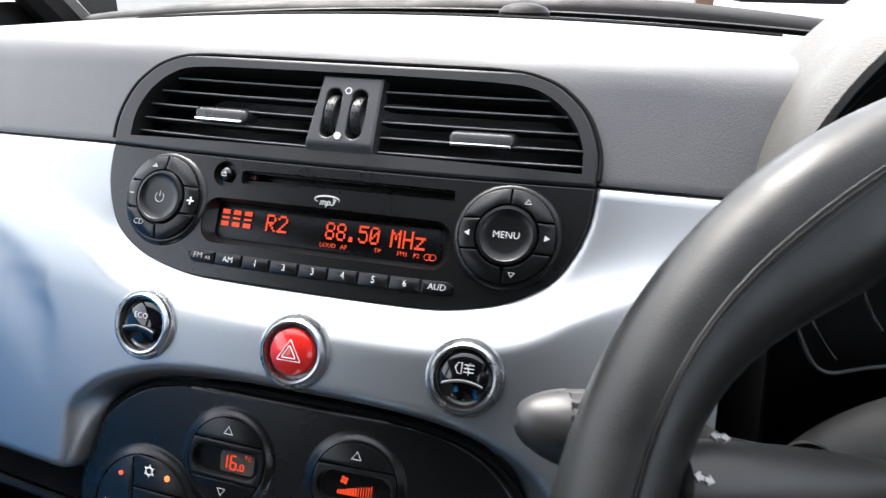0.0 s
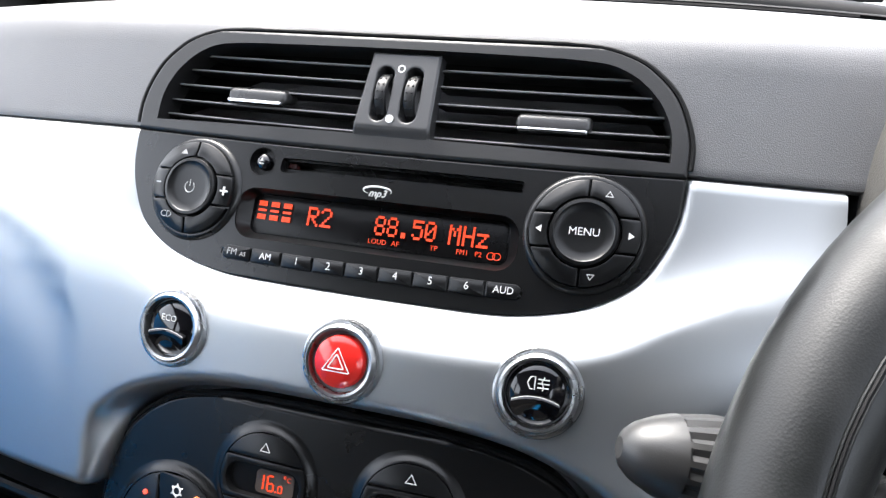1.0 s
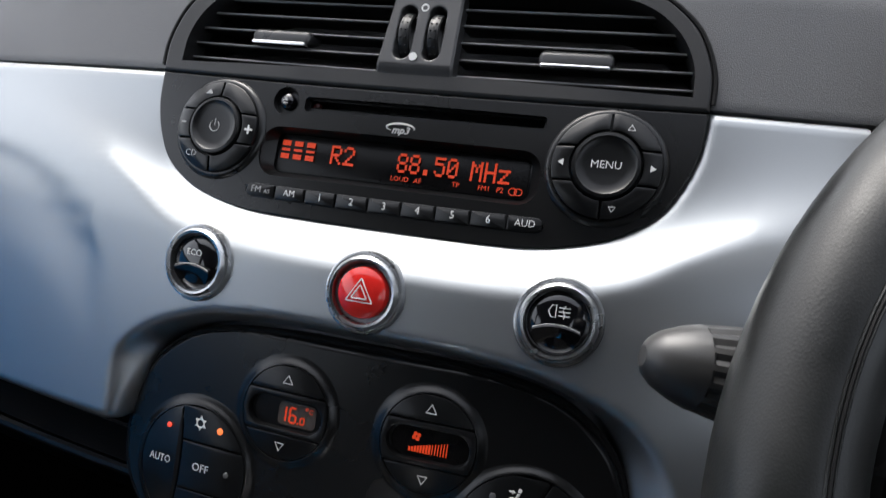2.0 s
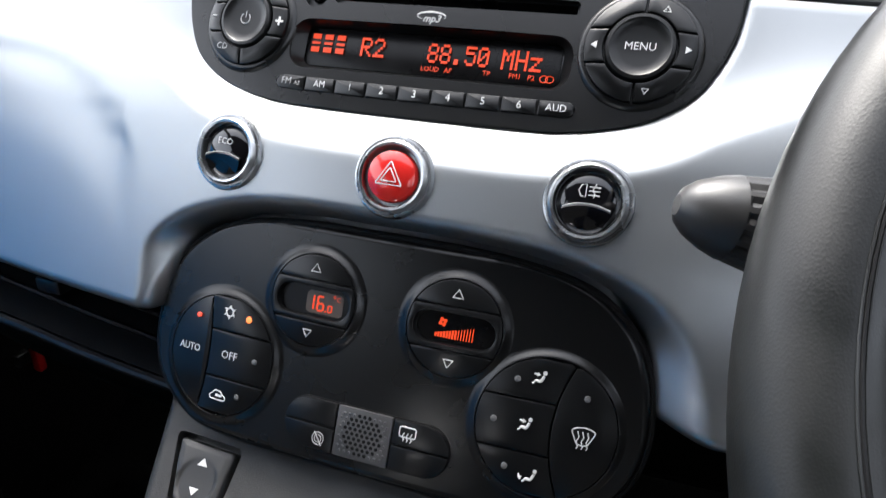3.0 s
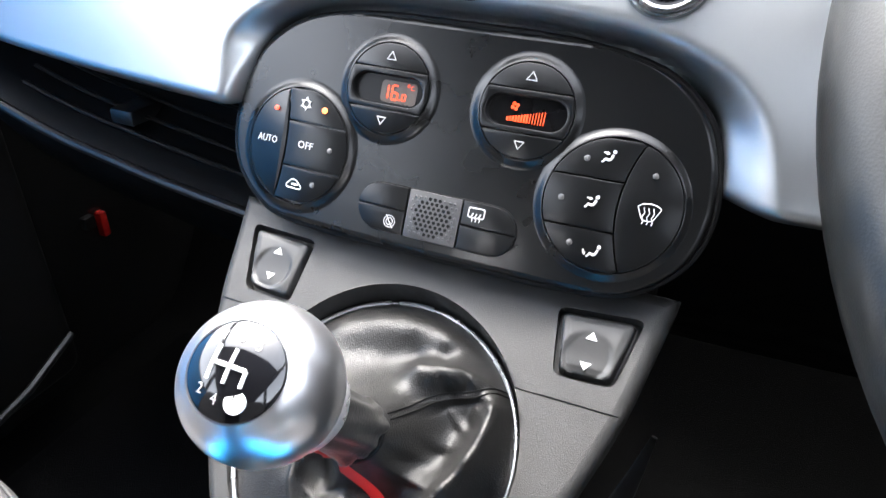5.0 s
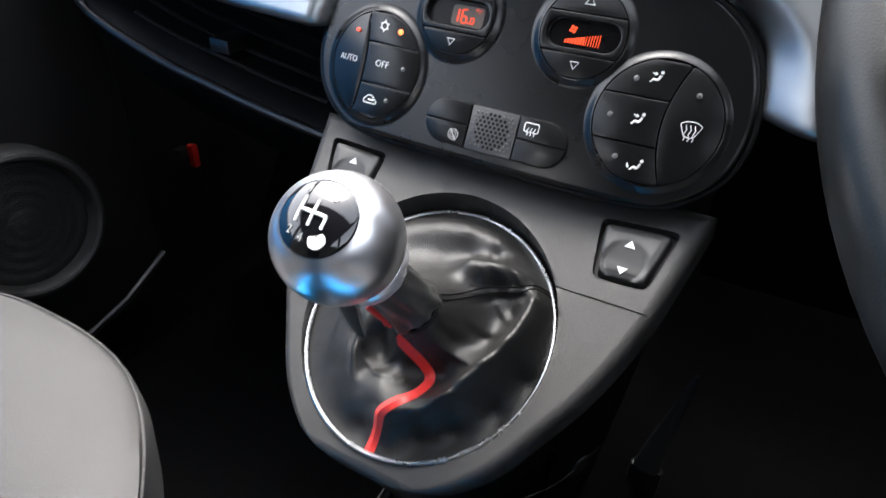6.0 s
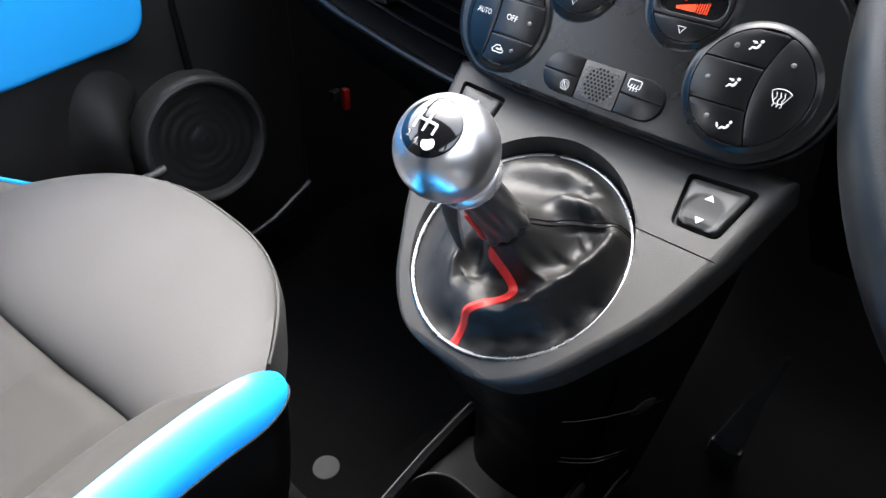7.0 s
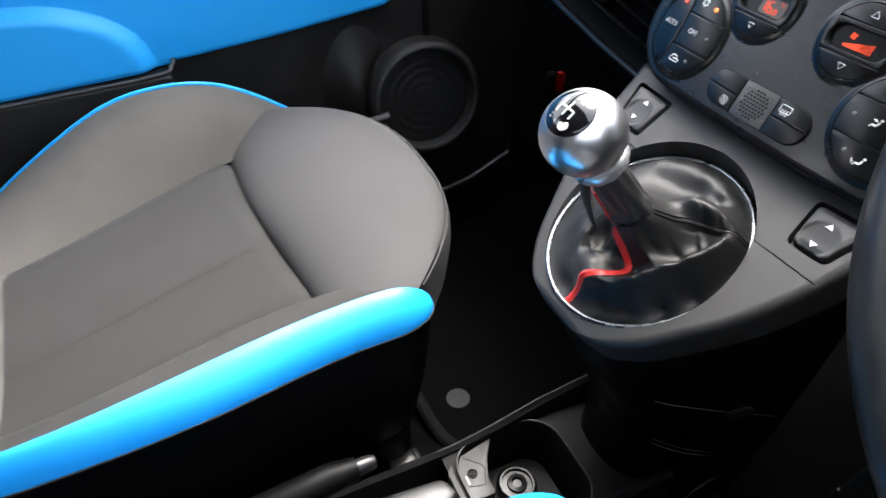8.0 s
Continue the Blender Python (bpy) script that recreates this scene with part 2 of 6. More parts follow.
def smooth_line(points, n=8, closed=False):
    """A Catmull-Rom line through points."""
    p = [Vector(q) for q in points]
    out = []
    count = len(p) if closed else len(p) - 1
    for i in range(count):
        a, b, c, d = (p[i - 1] if closed or i else p[0]), p[i], p[(i + 1) % len(p)], (p[(i + 2) % len(p)] if closed or i + 2 < len(p) else p[-1])
        for j in range(n):
            t = j / n
            out.append(0.5 * (2 * b + (c - a) * t + (2 * a - 5 * b + 4 * c - d) * t * t + (3 * b - a - 3 * c + d) * t ** 3))
    if not closed:
        out.append(p[-1])
    return out


def grid(us, vs, at, bm=None, wrap=False):
    """A sheet of quads over us x vs, each corner at at(u, v)."""
    bm = bm or bmesh.new()
    rows = [[bm.verts.new(at(u, v)) for u in us] for v in vs]
    m = len(us)
    for a, b in zip(rows, rows[1:]):
        for i in range(m if wrap else m - 1):
            j = (i + 1) % m
            bm.faces.new((a[i], a[j], b[j], b[i]))
    return bm


def box(lo, hi, bevel=0.0, bm=None):
    bm = bm or bmesh.new()
    made = bmesh.ops.create_cube(bm, size=1.0)["verts"]
    for w in made:
        w.co = Vector([(l + h) / 2 + c * (h - l) for l, h, c in zip(lo, hi, w.co)])
    if bevel:
        edges = list({e for w in made for e in w.link_edges})
        bmesh.ops.bevel(bm, geom=edges, offset=bevel, segments=2, profile=0.5, affect="EDGES")
    return bm


def lettering(body, size, cx, cv, h, plane, mat, parent, name="lettering", shear=0.0, wide=1.0, turn=0.0, bold=-0.02):
    """Raised print of that text, centred at (cx, cv) on a panel."""
    curve = bpy.data.curves.new("print", "FONT")
    curve.body, curve.size, curve.align_x, curve.align_y = body, size, "CENTER", "CENTER"
    curve.shear, curve.extrude, curve.resolution_u, curve.offset = shear, 0.06, 2, bold
    carrier = bpy.data.objects.new("print", curve)
    scene.collection.objects.link(carrier)
    mesh = bpy.data.meshes.new_from_object(carrier.evaluated_get(bpy.context.evaluated_depsgraph_get()))
    bpy.data.objects.remove(carrier)
    bm = bmesh.new()
    bm.from_mesh(mesh)
    bpy.data.meshes.remove(mesh)
    bpy.data.curves.remove(curve)
    c, s = math.cos(radians(turn)), math.sin(radians(turn))
    for w in bm.verts:
        x, v = w.co.x * wide, w.co.y
        w.co = (cx + x * c - v * s, cv + x * s + v * c, h + w.co.z)
    return part(name, plane.lay(bm), mat, parent, smooth=False)


def carve(ob, cutters, bevel=0.0):
    """Takes solids out of a part and rounds the edges; the outcome is plain mesh."""
    made = []
    for bm in cutters:
        bmesh.ops.recalc_face_normals(bm, faces=bm.faces)
        mesh = bpy.data.meshes.new("cut")
        bm.to_mesh(mesh)
        bm.free()
        made.append(new("cut", mesh))
        mod = ob.modifiers.new("cut", "BOOLEAN")
        mod.operation, mod.object, mod.solver = "DIFFERENCE", made[-1], "EXACT"
    if bevel:
        mod = ob.modifiers.new("edge", "BEVEL")
        mod.width, mod.segments, mod.limit_method, mod.angle_limit = bevel, 2, "ANGLE", radians(50)
    bpy.context.view_layer.update()
    mesh = bpy.data.meshes.new_from_object(ob.evaluated_get(bpy.context.evaluated_depsgraph_get()))
    old = ob.data
    ob.modifiers.clear()
    ob.data = mesh
    mesh.name = ob.name
    mesh.set_sharp_from_angle(angle=radians(35))
    bpy.data.meshes.remove(old)
    for c in made:
        data = c.data
        bpy.data.objects.remove(c)
        bpy.data.meshes.remove(data)
    return ob


def half_widths(table, v):
    """Half the width of a symmetric outline at height v, from (v, half width) pairs that go upwards."""
    return float(np.interp(v, [a for a, _ in table], [b for _, b in table]))


def outline(table, n=6):
    """The closed symmetric outline of a (v, half width) table, smoothed."""
    right = smooth_line([(b, a, 0) for a, b in table], n)
    pts = [(p.x, p.y) for p in right]
    return pts + [(-x, v) for x, v in reversed(pts) if x > 0.01]


def slab(table, h0, h1, plane, edge=1.5, columns=48, dx=0.0):
    """A solid plate of a symmetric outline that follows the panel's bend, with a rounded rim."""
    pts = [(p.x, p.y) for p in smooth_line([(b, a, 0) for a, b in table], 8)]
    lo, hi = pts[0][1], pts[-1][1]
    bm = bmesh.new()
    us = [math.sin(math.pi / 2 * (2 * i / columns - 1)) for i in range(columns + 1)]

    def ring(d, h):
        rows = []
        for w, v in pts:
            vv = min(max(v, lo + d), hi - d)
            rows.append([bm.verts.new((u * max(w - d, 0.5), vv, h)) for u in us])
        return rows
    levels = [(0.0, h0)] + [(edge * (1 - math.cos(radians(a))), h1 - edge * (1 - math.sin(radians(a)))) for a in (0, 22, 45, 67, 90)]
    first = last = None
    rims = []
    for k, (d, h) in enumerate(levels):
        if k in (0, len(levels) - 1):
            rows = ring(d, h)
            for a, b in zip(rows, rows[1:]):
                for i in range(columns):
                    bm.faces.new((a[i], a[i + 1], b[i + 1], b[i]))
            rims.append(rows[0] + [r[-1] for r in rows[1:-1]] + rows[-1][::-1] + [r[0] for r in rows[-2:0:-1]])
        else:
            path = [(u * max(pts[0][0] - d, 0.5), lo + d) for u in us] + [(max(w - d, 0.5), min(max(v, lo + d), hi - d)) for w, v in pts[1:-1]]
            path += [(-u * max(pts[-1][0] - d, 0.5), hi - d) for u in us] + [(-max(w - d, 0.5), min(max(v, lo + d), hi - d)) for w, v in pts[-2:0:-1]]
            rims.append([bm.verts.new((x, v, h)) for x, v in path])
    for a, b in zip(rims, rims[1:]):
        for i in range(len(a)):
            j = (i + 1) % len(a)
            bm.faces.new((a[i], a[j], b[j], b[i]))
    bmesh.ops.remove_doubles(bm, verts=bm.verts, dist=0.001)
    for w in bm.verts:
        w.co.x += dx
    return plane.lay(bm)


def spread(a, b, n=14):
    return [a + (b - a) * i / n for i in range(n + 1)]


def step(a, b, x):
    t = min(max((x - a) / (b - a), 0.0), 1.0)
    return t * t * (3 - 2 * t)


def away(poly, x, v):
    """The distance of (x, v) from a closed outline, minus inside it."""
    p = np.asarray(poly)
    q = np.roll(p, -1, 0)
    d, w = q - p, np.array((x, v)) - p
    t = np.clip((d * w).sum(1) / np.maximum((d * d).sum(1), 1e-9), 0, 1)
    far = np.sqrt((((w - d * t[:, None])) ** 2).sum(1).min())
    cross = ((p[:, 1] > v) != (q[:, 1] > v)) & (x < p[:, 0] + (v - p[:, 1]) / np.where(np.abs(d[:, 1]) < 1e-9, 1e-9, d[:, 1]) * d[:, 0])
    return -far if cross.sum() % 2 else far

# ---- the shell of the car: floor, sides, roof and glass ----
HALF = 0.70
tagged(part("ground", grid([-60 + 6 * i for i in range(21)], [-60 + 6 * i for i in range(21)], lambda u, v: (u, v, -0.32)), ASPHALT), "grey asphalt ground outside the car", "ground", kind="structure")


def floor_height(x, y):
    return 0.55 * step(0.62, 1.05, y) + 0.10 * math.exp(-(x / 0.12) ** 2) - 0.006 + 0.004 * noise.noise((x * 9, y * 9, 0))


tagged(part("floor", grid([-0.7 + 0.02 * i for i in range(71)], [-1.3 + 0.025 * i for i in range(93)], lambda u, v: (u, v, floor_height(u, v))), CARPET),
       "black carpet covering the car's floor", "car floor", kind="structure")


def side_wall(name, s):
    """The body side: sill and door skin below, pillars and roof rail round the window opening."""
    bm = box((s * HALF - 0.02, -1.35, -0.1), (s * HALF + 0.02, 1.0, 0.82))
    for y0, y1, lean in ((-0.72, -0.60, 0.05),):
        tube([(s * HALF, y0, 0.70), (s * (HALF - 0.10), y1, 1.22)], 0.045, 10, bm)
    tube([(s * 0.67, 0.95, 0.72), (s * 0.64, 0.78, 0.86), (s * 0.59, 0.38, 1.08), (s * 0.56, -0.02, 1.20)], 0.032, 10, bm)
    tube([(s * 0.56, -0.02, 1.20), (s * 0.57, -0.3, 1.22), (s * 0.56, -0.9, 1.24), (s * 0.58, -1.3, 1.12)], 0.045, 10, bm)
    return tagged(part(name, bm, DOORSKIN), "dark body side with roof pillars round the window", "car body side", kind="structure")


side_wall("wall_west", -1), side_wall("wall_east", 1)
tagged(part("wall_north", box((-0.7, 1.0, -0.1), (0.7, 1.04, 0.80)), DARK), "dark bulkhead under the windscreen", "bulkhead", kind="structure")
# unseen wall without the rear window, added to keep light from behind out
back = box((-0.7, -1.38, -0.1), (0.7, -1.34, 1.26))
tagged(part("wall_south", back, DARK), "dark closed tailgate behind the seats", "tailgate", kind="structure")


def roof_sheet(x0, x1, y0, y1, bm):
    """One strip of curved roof lining, two centimetres thick."""
    xs, ys = [x0 + (x1 - x0) * i / 10 for i in range(11)], [y0 + (y1 - y0) * i / 10 for i in range(11)]
    for lift in (0.0, 0.02):
        grid(xs, ys, lambda x, y: (x, y, 1.25 - 0.12 * x * x - 0.06 * (y + 0.35) ** 2 + lift), bm)
    return bm


roof = bmesh.new()
roof_sheet(-0.60, 0.60, -1.36, -0.06, roof)
tagged(part("ceiling", roof, LINING), "grey fabric roof lining behind the windscreen", "roof lining", kind="structure")

# ---- dashboard ----
RADIO_T = [(-71.5, 42), (-70.5, 72), (-67, 95), (-61, 114), (-50, 130.5), (-35, 140), (-20, 145), (-8, 146.3), (0, 146.5)]
VENT_T = [(0, 146.5), (14, 146.5), (26, 143.5), (38, 137.5), (47, 129), (53.5, 119.5), (58.6, 104), (60.2, 85)]
VENT_IN = [(6.4, 136.5), (20, 135.5), (32, 130.5), (41, 123), (47.5, 114), (51.6, 103), (53.2, 85)]
CLIMATE_T = [(-99, 60), (-97, 92), (-92, 106), (-82, 119), (-70, 127), (-55, 130.5), (-40, 130), (-25, 127), (-8, 119), (6, 104), (14, 87), (19, 62), (21, 35)]
ARCH_T = [(-160, 162), (-60, 160), (-35, 156), (-20, 151), (-4, 142), (10, 127), (20, 106), (27, 80), (30.5, 45), (31.2, 20)]
RADIO_O, VENT_O, ARCH_O, CLIMATE_O = outline(RADIO_T), outline(VENT_T), outline(ARCH_T), outline(CLIMATE_T)

dashboard = thing("dashboard", "car dashboard with a metallic blue-grey fascia and black grained pad", "dashboard")


# the soft crease that sweeps over the fascia on both sides
CREASE_X, CREASE_Z = (0.150, 0.161, 0.180, 0.198, 0.224, 0.256, 0.320, 0.660), (0.667, 0.677, 0.694, 0.706, 0.715, 0.7185, 0.719, 0.714)


def fascia_point(x, z):
    """The painted fascia: sunk round the radio, full below it, swept back round the heater panel."""
    upper = 0.347 + 0.5774 * (z - 0.763)
    lower = 0.26376 + 0.4663 * (z - 0.628)
    d = away(RADIO_O, x * 1000, (z - 0.763) / 0.866 * 1000)
    t = max(d, 0.0) / (17 + 75 * step(-66, -14, (z - 0.763) / 0.866 * 1000))
    w = t if t < 0.9 else 1 - 0.10 * math.exp(-(t - 0.9) / 0.10)
    w = min(w, 1.0) * (1 - step(0.690, 0.768, z))
    y = upper + (lower - upper) * w
    y += 0.018 * step(0, -8, d)
    v = (z - 0.633) / 0.9063 * 1000
    a = away(ARCH_O, x * 1000 * (1.04 + 0.09 * step(0, -38, v) if x < 0 else 1.0), v)
    y += (0.0145 + 0.016 * step(-36, 12, v)) * min(max((2.5 - a) / 22, 0.0), 1.0) ** 1.4
    side = abs(x)
    drop = float(np.interp(side, CREASE_X, CREASE_Z)) - z
    y += 0.0022 * step(-0.003, 0.010, drop) * (1 - step(0.012, 0.055, drop)) * step(0.150, 0.182, side)
    y += 0.014 * step(4.0, -5, away(CLIMATE_O, x * 1000 + 2.2 - 6.5 * step(20, 105, x * 1000), (z - 0.628) / 0.9063 * 1000))
    return Vector((x, y + BEND * x * x, z))


dense = [-0.17 + 0.0025 * i for i in range(137)]
pad_xs = [-0.66 + 0.014 * i for i in range(35)] + dense + [0.184 + 0.014 * i for i in range(35)]
xs = [x for x in pad_xs if x < 0.213]
bm = bmesh.new()
rows = []
for k in range(-5, 69):
    row = []
    for x in xs:
        top, low = 0.7625 - 0.09 * x * x, 0.597 - 0.005 * step(0.0, 0.2, x)
        if k >= 0:
            row.append(bm.verts.new(fascia_point(x, low + (top - low) * k / 68)))
        else:
            a = math.pi / 2 * (-k) / 4
            p = fascia_point(x, low)
            row.append(bm.verts.new(p + Vector((0, 0.007 * (1 - math.cos(a)) + (0.03 if k == -5 else 0), -0.007 * math.sin(a)))))
    rows.append(row)
rows.append([bm.verts.new(v.co + Vector((0, 0.002, 0.0016))) for v in rows[-1]])
rows.append([bm.verts.new(v.co + Vector((0, 0.045, 0.0002))) for v in rows[-1]])
for a, b in zip(rows, rows[1:]):
    for i in range(len(xs) - 1):
        bm.faces.new((a[i], a[i + 1], b[i + 1], b[i]))
part("fascia_panel", bm, PAINT, dashboard, "metallic blue-grey painted fascia panel", angle=60)

part("driver_surround", grid([0.209 + 0.025 * i for i in range(18)], spread(0.585, 0.762, 8), lambda x, z: (x, 0.262 + 0.47 * (z - 0.628) + BEND * x * x - 0.004 + 0.05 * step(0.24, 0.20, x) + 0.12 * step(0.225, 0.265, x), z)), DARK, dashboard, "dark surround under the instruments")

# the grained pad: an upright face, a rounded edge and a flat top up to the windscreen
PAD_PROFILE = [(0.375, 0.762), (0.3535, 0.7635), (0.3495, 0.7665)] + [(0.347 + v * 0.0004848, 0.763 + v * 0.0008746) for v in range(6, 60, 3)]
PAD_PROFILE += [(0.3785, 0.8185), (0.383, 0.8228), (0.390, 0.8262), (0.400, 0.8283), (0.42, 0.8295), (0.48, 0.8305), (0.56, 0.830), (0.66, 0.828), (0.76, 0.825), (0.86, 0.820), (0.95, 0.812)]


def pad_point(x, p):
    y, z = p
    k = BEND - 0.52 * step(0.40, 0.80, y)
    v = (z - 0.763) / 0.8746 * 1000
    if 0.346 < y < 0.3765:
        y += 0.06 * step(-3, -9, away(VENT_O, x * 1000, v))
    return (x, y + k * x * x, z - 0.10 * x * x)


part("dashboard_pad", grid(pad_xs, PAD_PROFILE, pad_point), PAD, dashboard, "black grained soft dashboard pad", angle=60)
# a shallow seam on top of the pad, and the windscreen vent strip behind it
part("defroster_strip", tube([pad_point(x / 40, (0.80, 0.8265)) for x in range(-24, 25)], 0.008, 8, flat=0.35), BLACK, dashboard, "black windscreen vent strip")
COWL = [(0.0, -0.006), (0.004, 0.012), (0.012, 0.020), (0.03, 0.024)]
part("windscreen_cowl", grid([-0.62 + 0.02 * i for i in range(63)], COWL, lambda x, p: Vector(pad_point(x, (0.93, 0.8135))) + Vector((0, p[0], p[1] + 0.004 * math.sin(9 * x)))), BLACK, dashboard, "black cowl at the foot of the windscreen")
part("top_seam", tube([(x / 40, 0.655 - 0.1 * (x / 40) ** 2, 0.8287 - 0.10 * (x / 40) ** 2) for x in range(-14, 12)], 0.0022, 6), DARK, dashboard)
sensor = lathe([(22, 0), (22, 4), (18, 9), (10, 12), (0, 13)], n=32)
for w in sensor.verts:
    w.co = Vector((0.045 + w.co.x * 0.0012, 0.73 + w.co.y * MM, 0.826 + w.co.z * MM))
part("light_sensor", sensor, DARK, dashboard, "small domed light sensor")

# shelf under the fascia on the passenger's side
LIP = [(-0.60, 0.40, 0.572), (-0.54, 0.355, 0.551), (-0.487, 0.334, 0.530), (-0.43, 0.33, 0.512), (-0.379, 0.33, 0.498), (-0.328, 0.33, 0.489), (-0.275, 0.33, 0.480), (-0.192, 0.33, 0.470), (-0.10, 0.33, 0.463)]
lip = smooth_line(LIP, 6)
shelf = thing("glove_shelf", "dark passenger shelf under the dashboard with a louvred vent", "shelf")
part("lip", tube(lip, 0.0045, 10), BEZEL, shelf, "rounded shelf edge that catches the light")
bm = bmesh.new()
SHELF_STEPS = [(0.0, 0.0), (0.012, 0.010), (0.035, 0.020), (0.06, 0.036), (0.085, 0.065), (0.10, 0.12)]
ss = [[bm.verts.new(p + Vector((0, dy, dz))) for p in lip] for dy, dz in SHELF_STEPS]
for a, b in zip(ss, ss[1:]):
    for i in range(len(lip) - 1):
        bm.faces.new((a[i], a[i + 1], b[i + 1], b[i]))
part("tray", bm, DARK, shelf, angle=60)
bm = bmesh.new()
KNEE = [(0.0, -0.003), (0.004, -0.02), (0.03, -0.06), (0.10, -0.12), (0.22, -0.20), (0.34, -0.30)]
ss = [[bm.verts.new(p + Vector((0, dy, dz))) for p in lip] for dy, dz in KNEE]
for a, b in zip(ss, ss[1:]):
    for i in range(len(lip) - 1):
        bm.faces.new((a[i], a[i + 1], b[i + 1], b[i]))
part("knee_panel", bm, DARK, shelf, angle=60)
for k in range(4):
    pts = [p + Vector((0, 0.022 + 0.015 * k, 0.019 + 0.0105 * k)) for p in lip if -0.44 < p.x < -0.205]
    part("louvre", tube(pts, 0.0028, 6, flat=0.6), BEZEL, shelf)
clip = box((-0.343, 0.350, 0.512), (-0.318, 0.390, 0.526), 0.003)
part("vent_tab", clip, BEZEL, shelf, "dark sliding vent tab")

# driver's side: knee panel under the fascia
bm = grid([0.12 + 0.03 * i for i in range(19)], [(0.30, 0.60), (0.315, 0.575), (0.34, 0.54), (0.40, 0.44), (0.55, 0.30)], lambda x, p: (x, p[0] + 0.1 * x * x, p[1]))
part("driver_knee_panel", bm, DARK, dashboard)

# ---- air vents ----
vents = thing("air_vent_panel", "charcoal plastic panel with two slatted air vents", "air vent")
bezel = part("bezel", slab(VENT_T, -14, 2.5, VENT, 2.0, dx=-2.0), VENTSKIN, vents)
# added tube: its black stands in for the shade in the gap
part("gasket", VENT.lay(tube([(x - 2.0, v, 1.2) for x, v in inset(VENT_O, -0.9) if v > 2], 1.3, 8)), BLACK, vents, "black gasket round the vents")
inner = prism(outline(VENT_IN), -40, 20)
carve(bezel, [VENT.lay(inner)], 0.0012)
# dark duct behind
bm = prism(outline([(2, 141), (30, 137), (48, 120), (56, 85)]), -58, -56)
part("duct", VENT.lay(bm), BLACK, vents)
bm = bmesh.new()
ring = outline([(4, 138.5), (22, 137), (34, 132), (43, 124), (49, 114), (53.5, 100), (55, 84)])
for a, b in ((0, 1),):
    lo, hi = [bm.verts.new((x, v, -57)) for x, v in ring], [bm.verts.new((x, v, -11)) for x, v in ring]
    for i in range(len(ring)):
        j = (i + 1) % len(ring)
        bm.faces.new((lo[i], lo[j], hi[j], hi[i]))
part("duct_wall", VENT.lay(bm), BLACK, vents)
VENT_SLATS = (12.0, 20.5, 29.5, 38.5, 47.0)
for v in VENT_SLATS:
    w = half_widths(VENT_IN, v) + 2
    for x0, x1 in ((-w, -14), (22, w)):
        bm = bmesh.new()
        us = [x0 + (x1 - x0) * i / 12 for i in range(13)]
        prof = [(-6.2, -0.5), (-5.6, 0.1), (-5.9, 0.75), (-6.8, 1.1), (-24, 3.4), (-24, 2.4), (-8, -0.6), (-6.9, -0.8)]
        rr = [[bm.verts.new((u, v + dv, h)) for u in us] for h, dv in prof]
        for a, b in zip(rr, rr[1:] + rr[:1]):
            for i in range(12):
                bm.faces.new((a[i], a[i + 1], b[i + 1], b[i]))
        bm.faces.new([r[0] for r in rr]), bm.faces.new([r[-1] for r in rr][::-1])
        slat = part("slat", VENT.lay(bm), SLATSKIN, vents)
        # thin pale bar: the front edge's highlight, put in as colour
        part("slat_edge", VENT.lay(tube([(u, v + 0.25, -5.7) for u in us], 0.6, 6)), SLATSHINE, slat, "paler worn front edge")
for cx, cv in ((-78, 25.5), (81.5, 22.5)):
    bm = prism(rounded(cx, cv, 36, 8, 3.4), -14, -1.2, 2.4, steps=4)
    for w in bm.verts:
        w.co.y -= 0.35 * (w.co.z + 1.5)
    tab = part("vent_tab", VENT.lay(bm), DIVIDER, vents, "dark sliding tab of the vent")
    bm = prism(rounded(cx, cv - 3.7, 33, 1.8, 0.85), -3.5, 0.5, 0.7)
    part("chrome_strip", VENT.lay(bm), CHROME, tab, "satin chrome strip")
# centre divider with its two thumbwheels
SLOTS = [rounded(x, 30.7, 9.0, 29, 4.4) for x in (-4.8, 10.6)]


def divider_point(s, t):
    """A sloping plate with rounded edges and two slots for the thumbwheels."""
    v = 6.5 + 46.7 * t
    x0, x1 = -17.5 + 3.7 * t, 23.5 - 1.0 * t
    x = x0 + (x1 - x0) * s
    rim = min(s * (x1 - x0), (1 - s) * (x1 - x0), (1 - t) * 46.7, t * 46.7)
    h = 5.2 - 5.0 * t - 3.0 * (1 - step(0, 0.16, t)) - 14 * (1 - step(-0.02, 0.03, rim)) - 1.0 * (1 - step(0, 1.3, rim))
    deep = max(-away(slot, x, v) for slot in SLOTS)
    return (x, v, h - 10 * step(0.0, 0.5, deep) - 0.5 * step(-0.8, 0.1, deep))


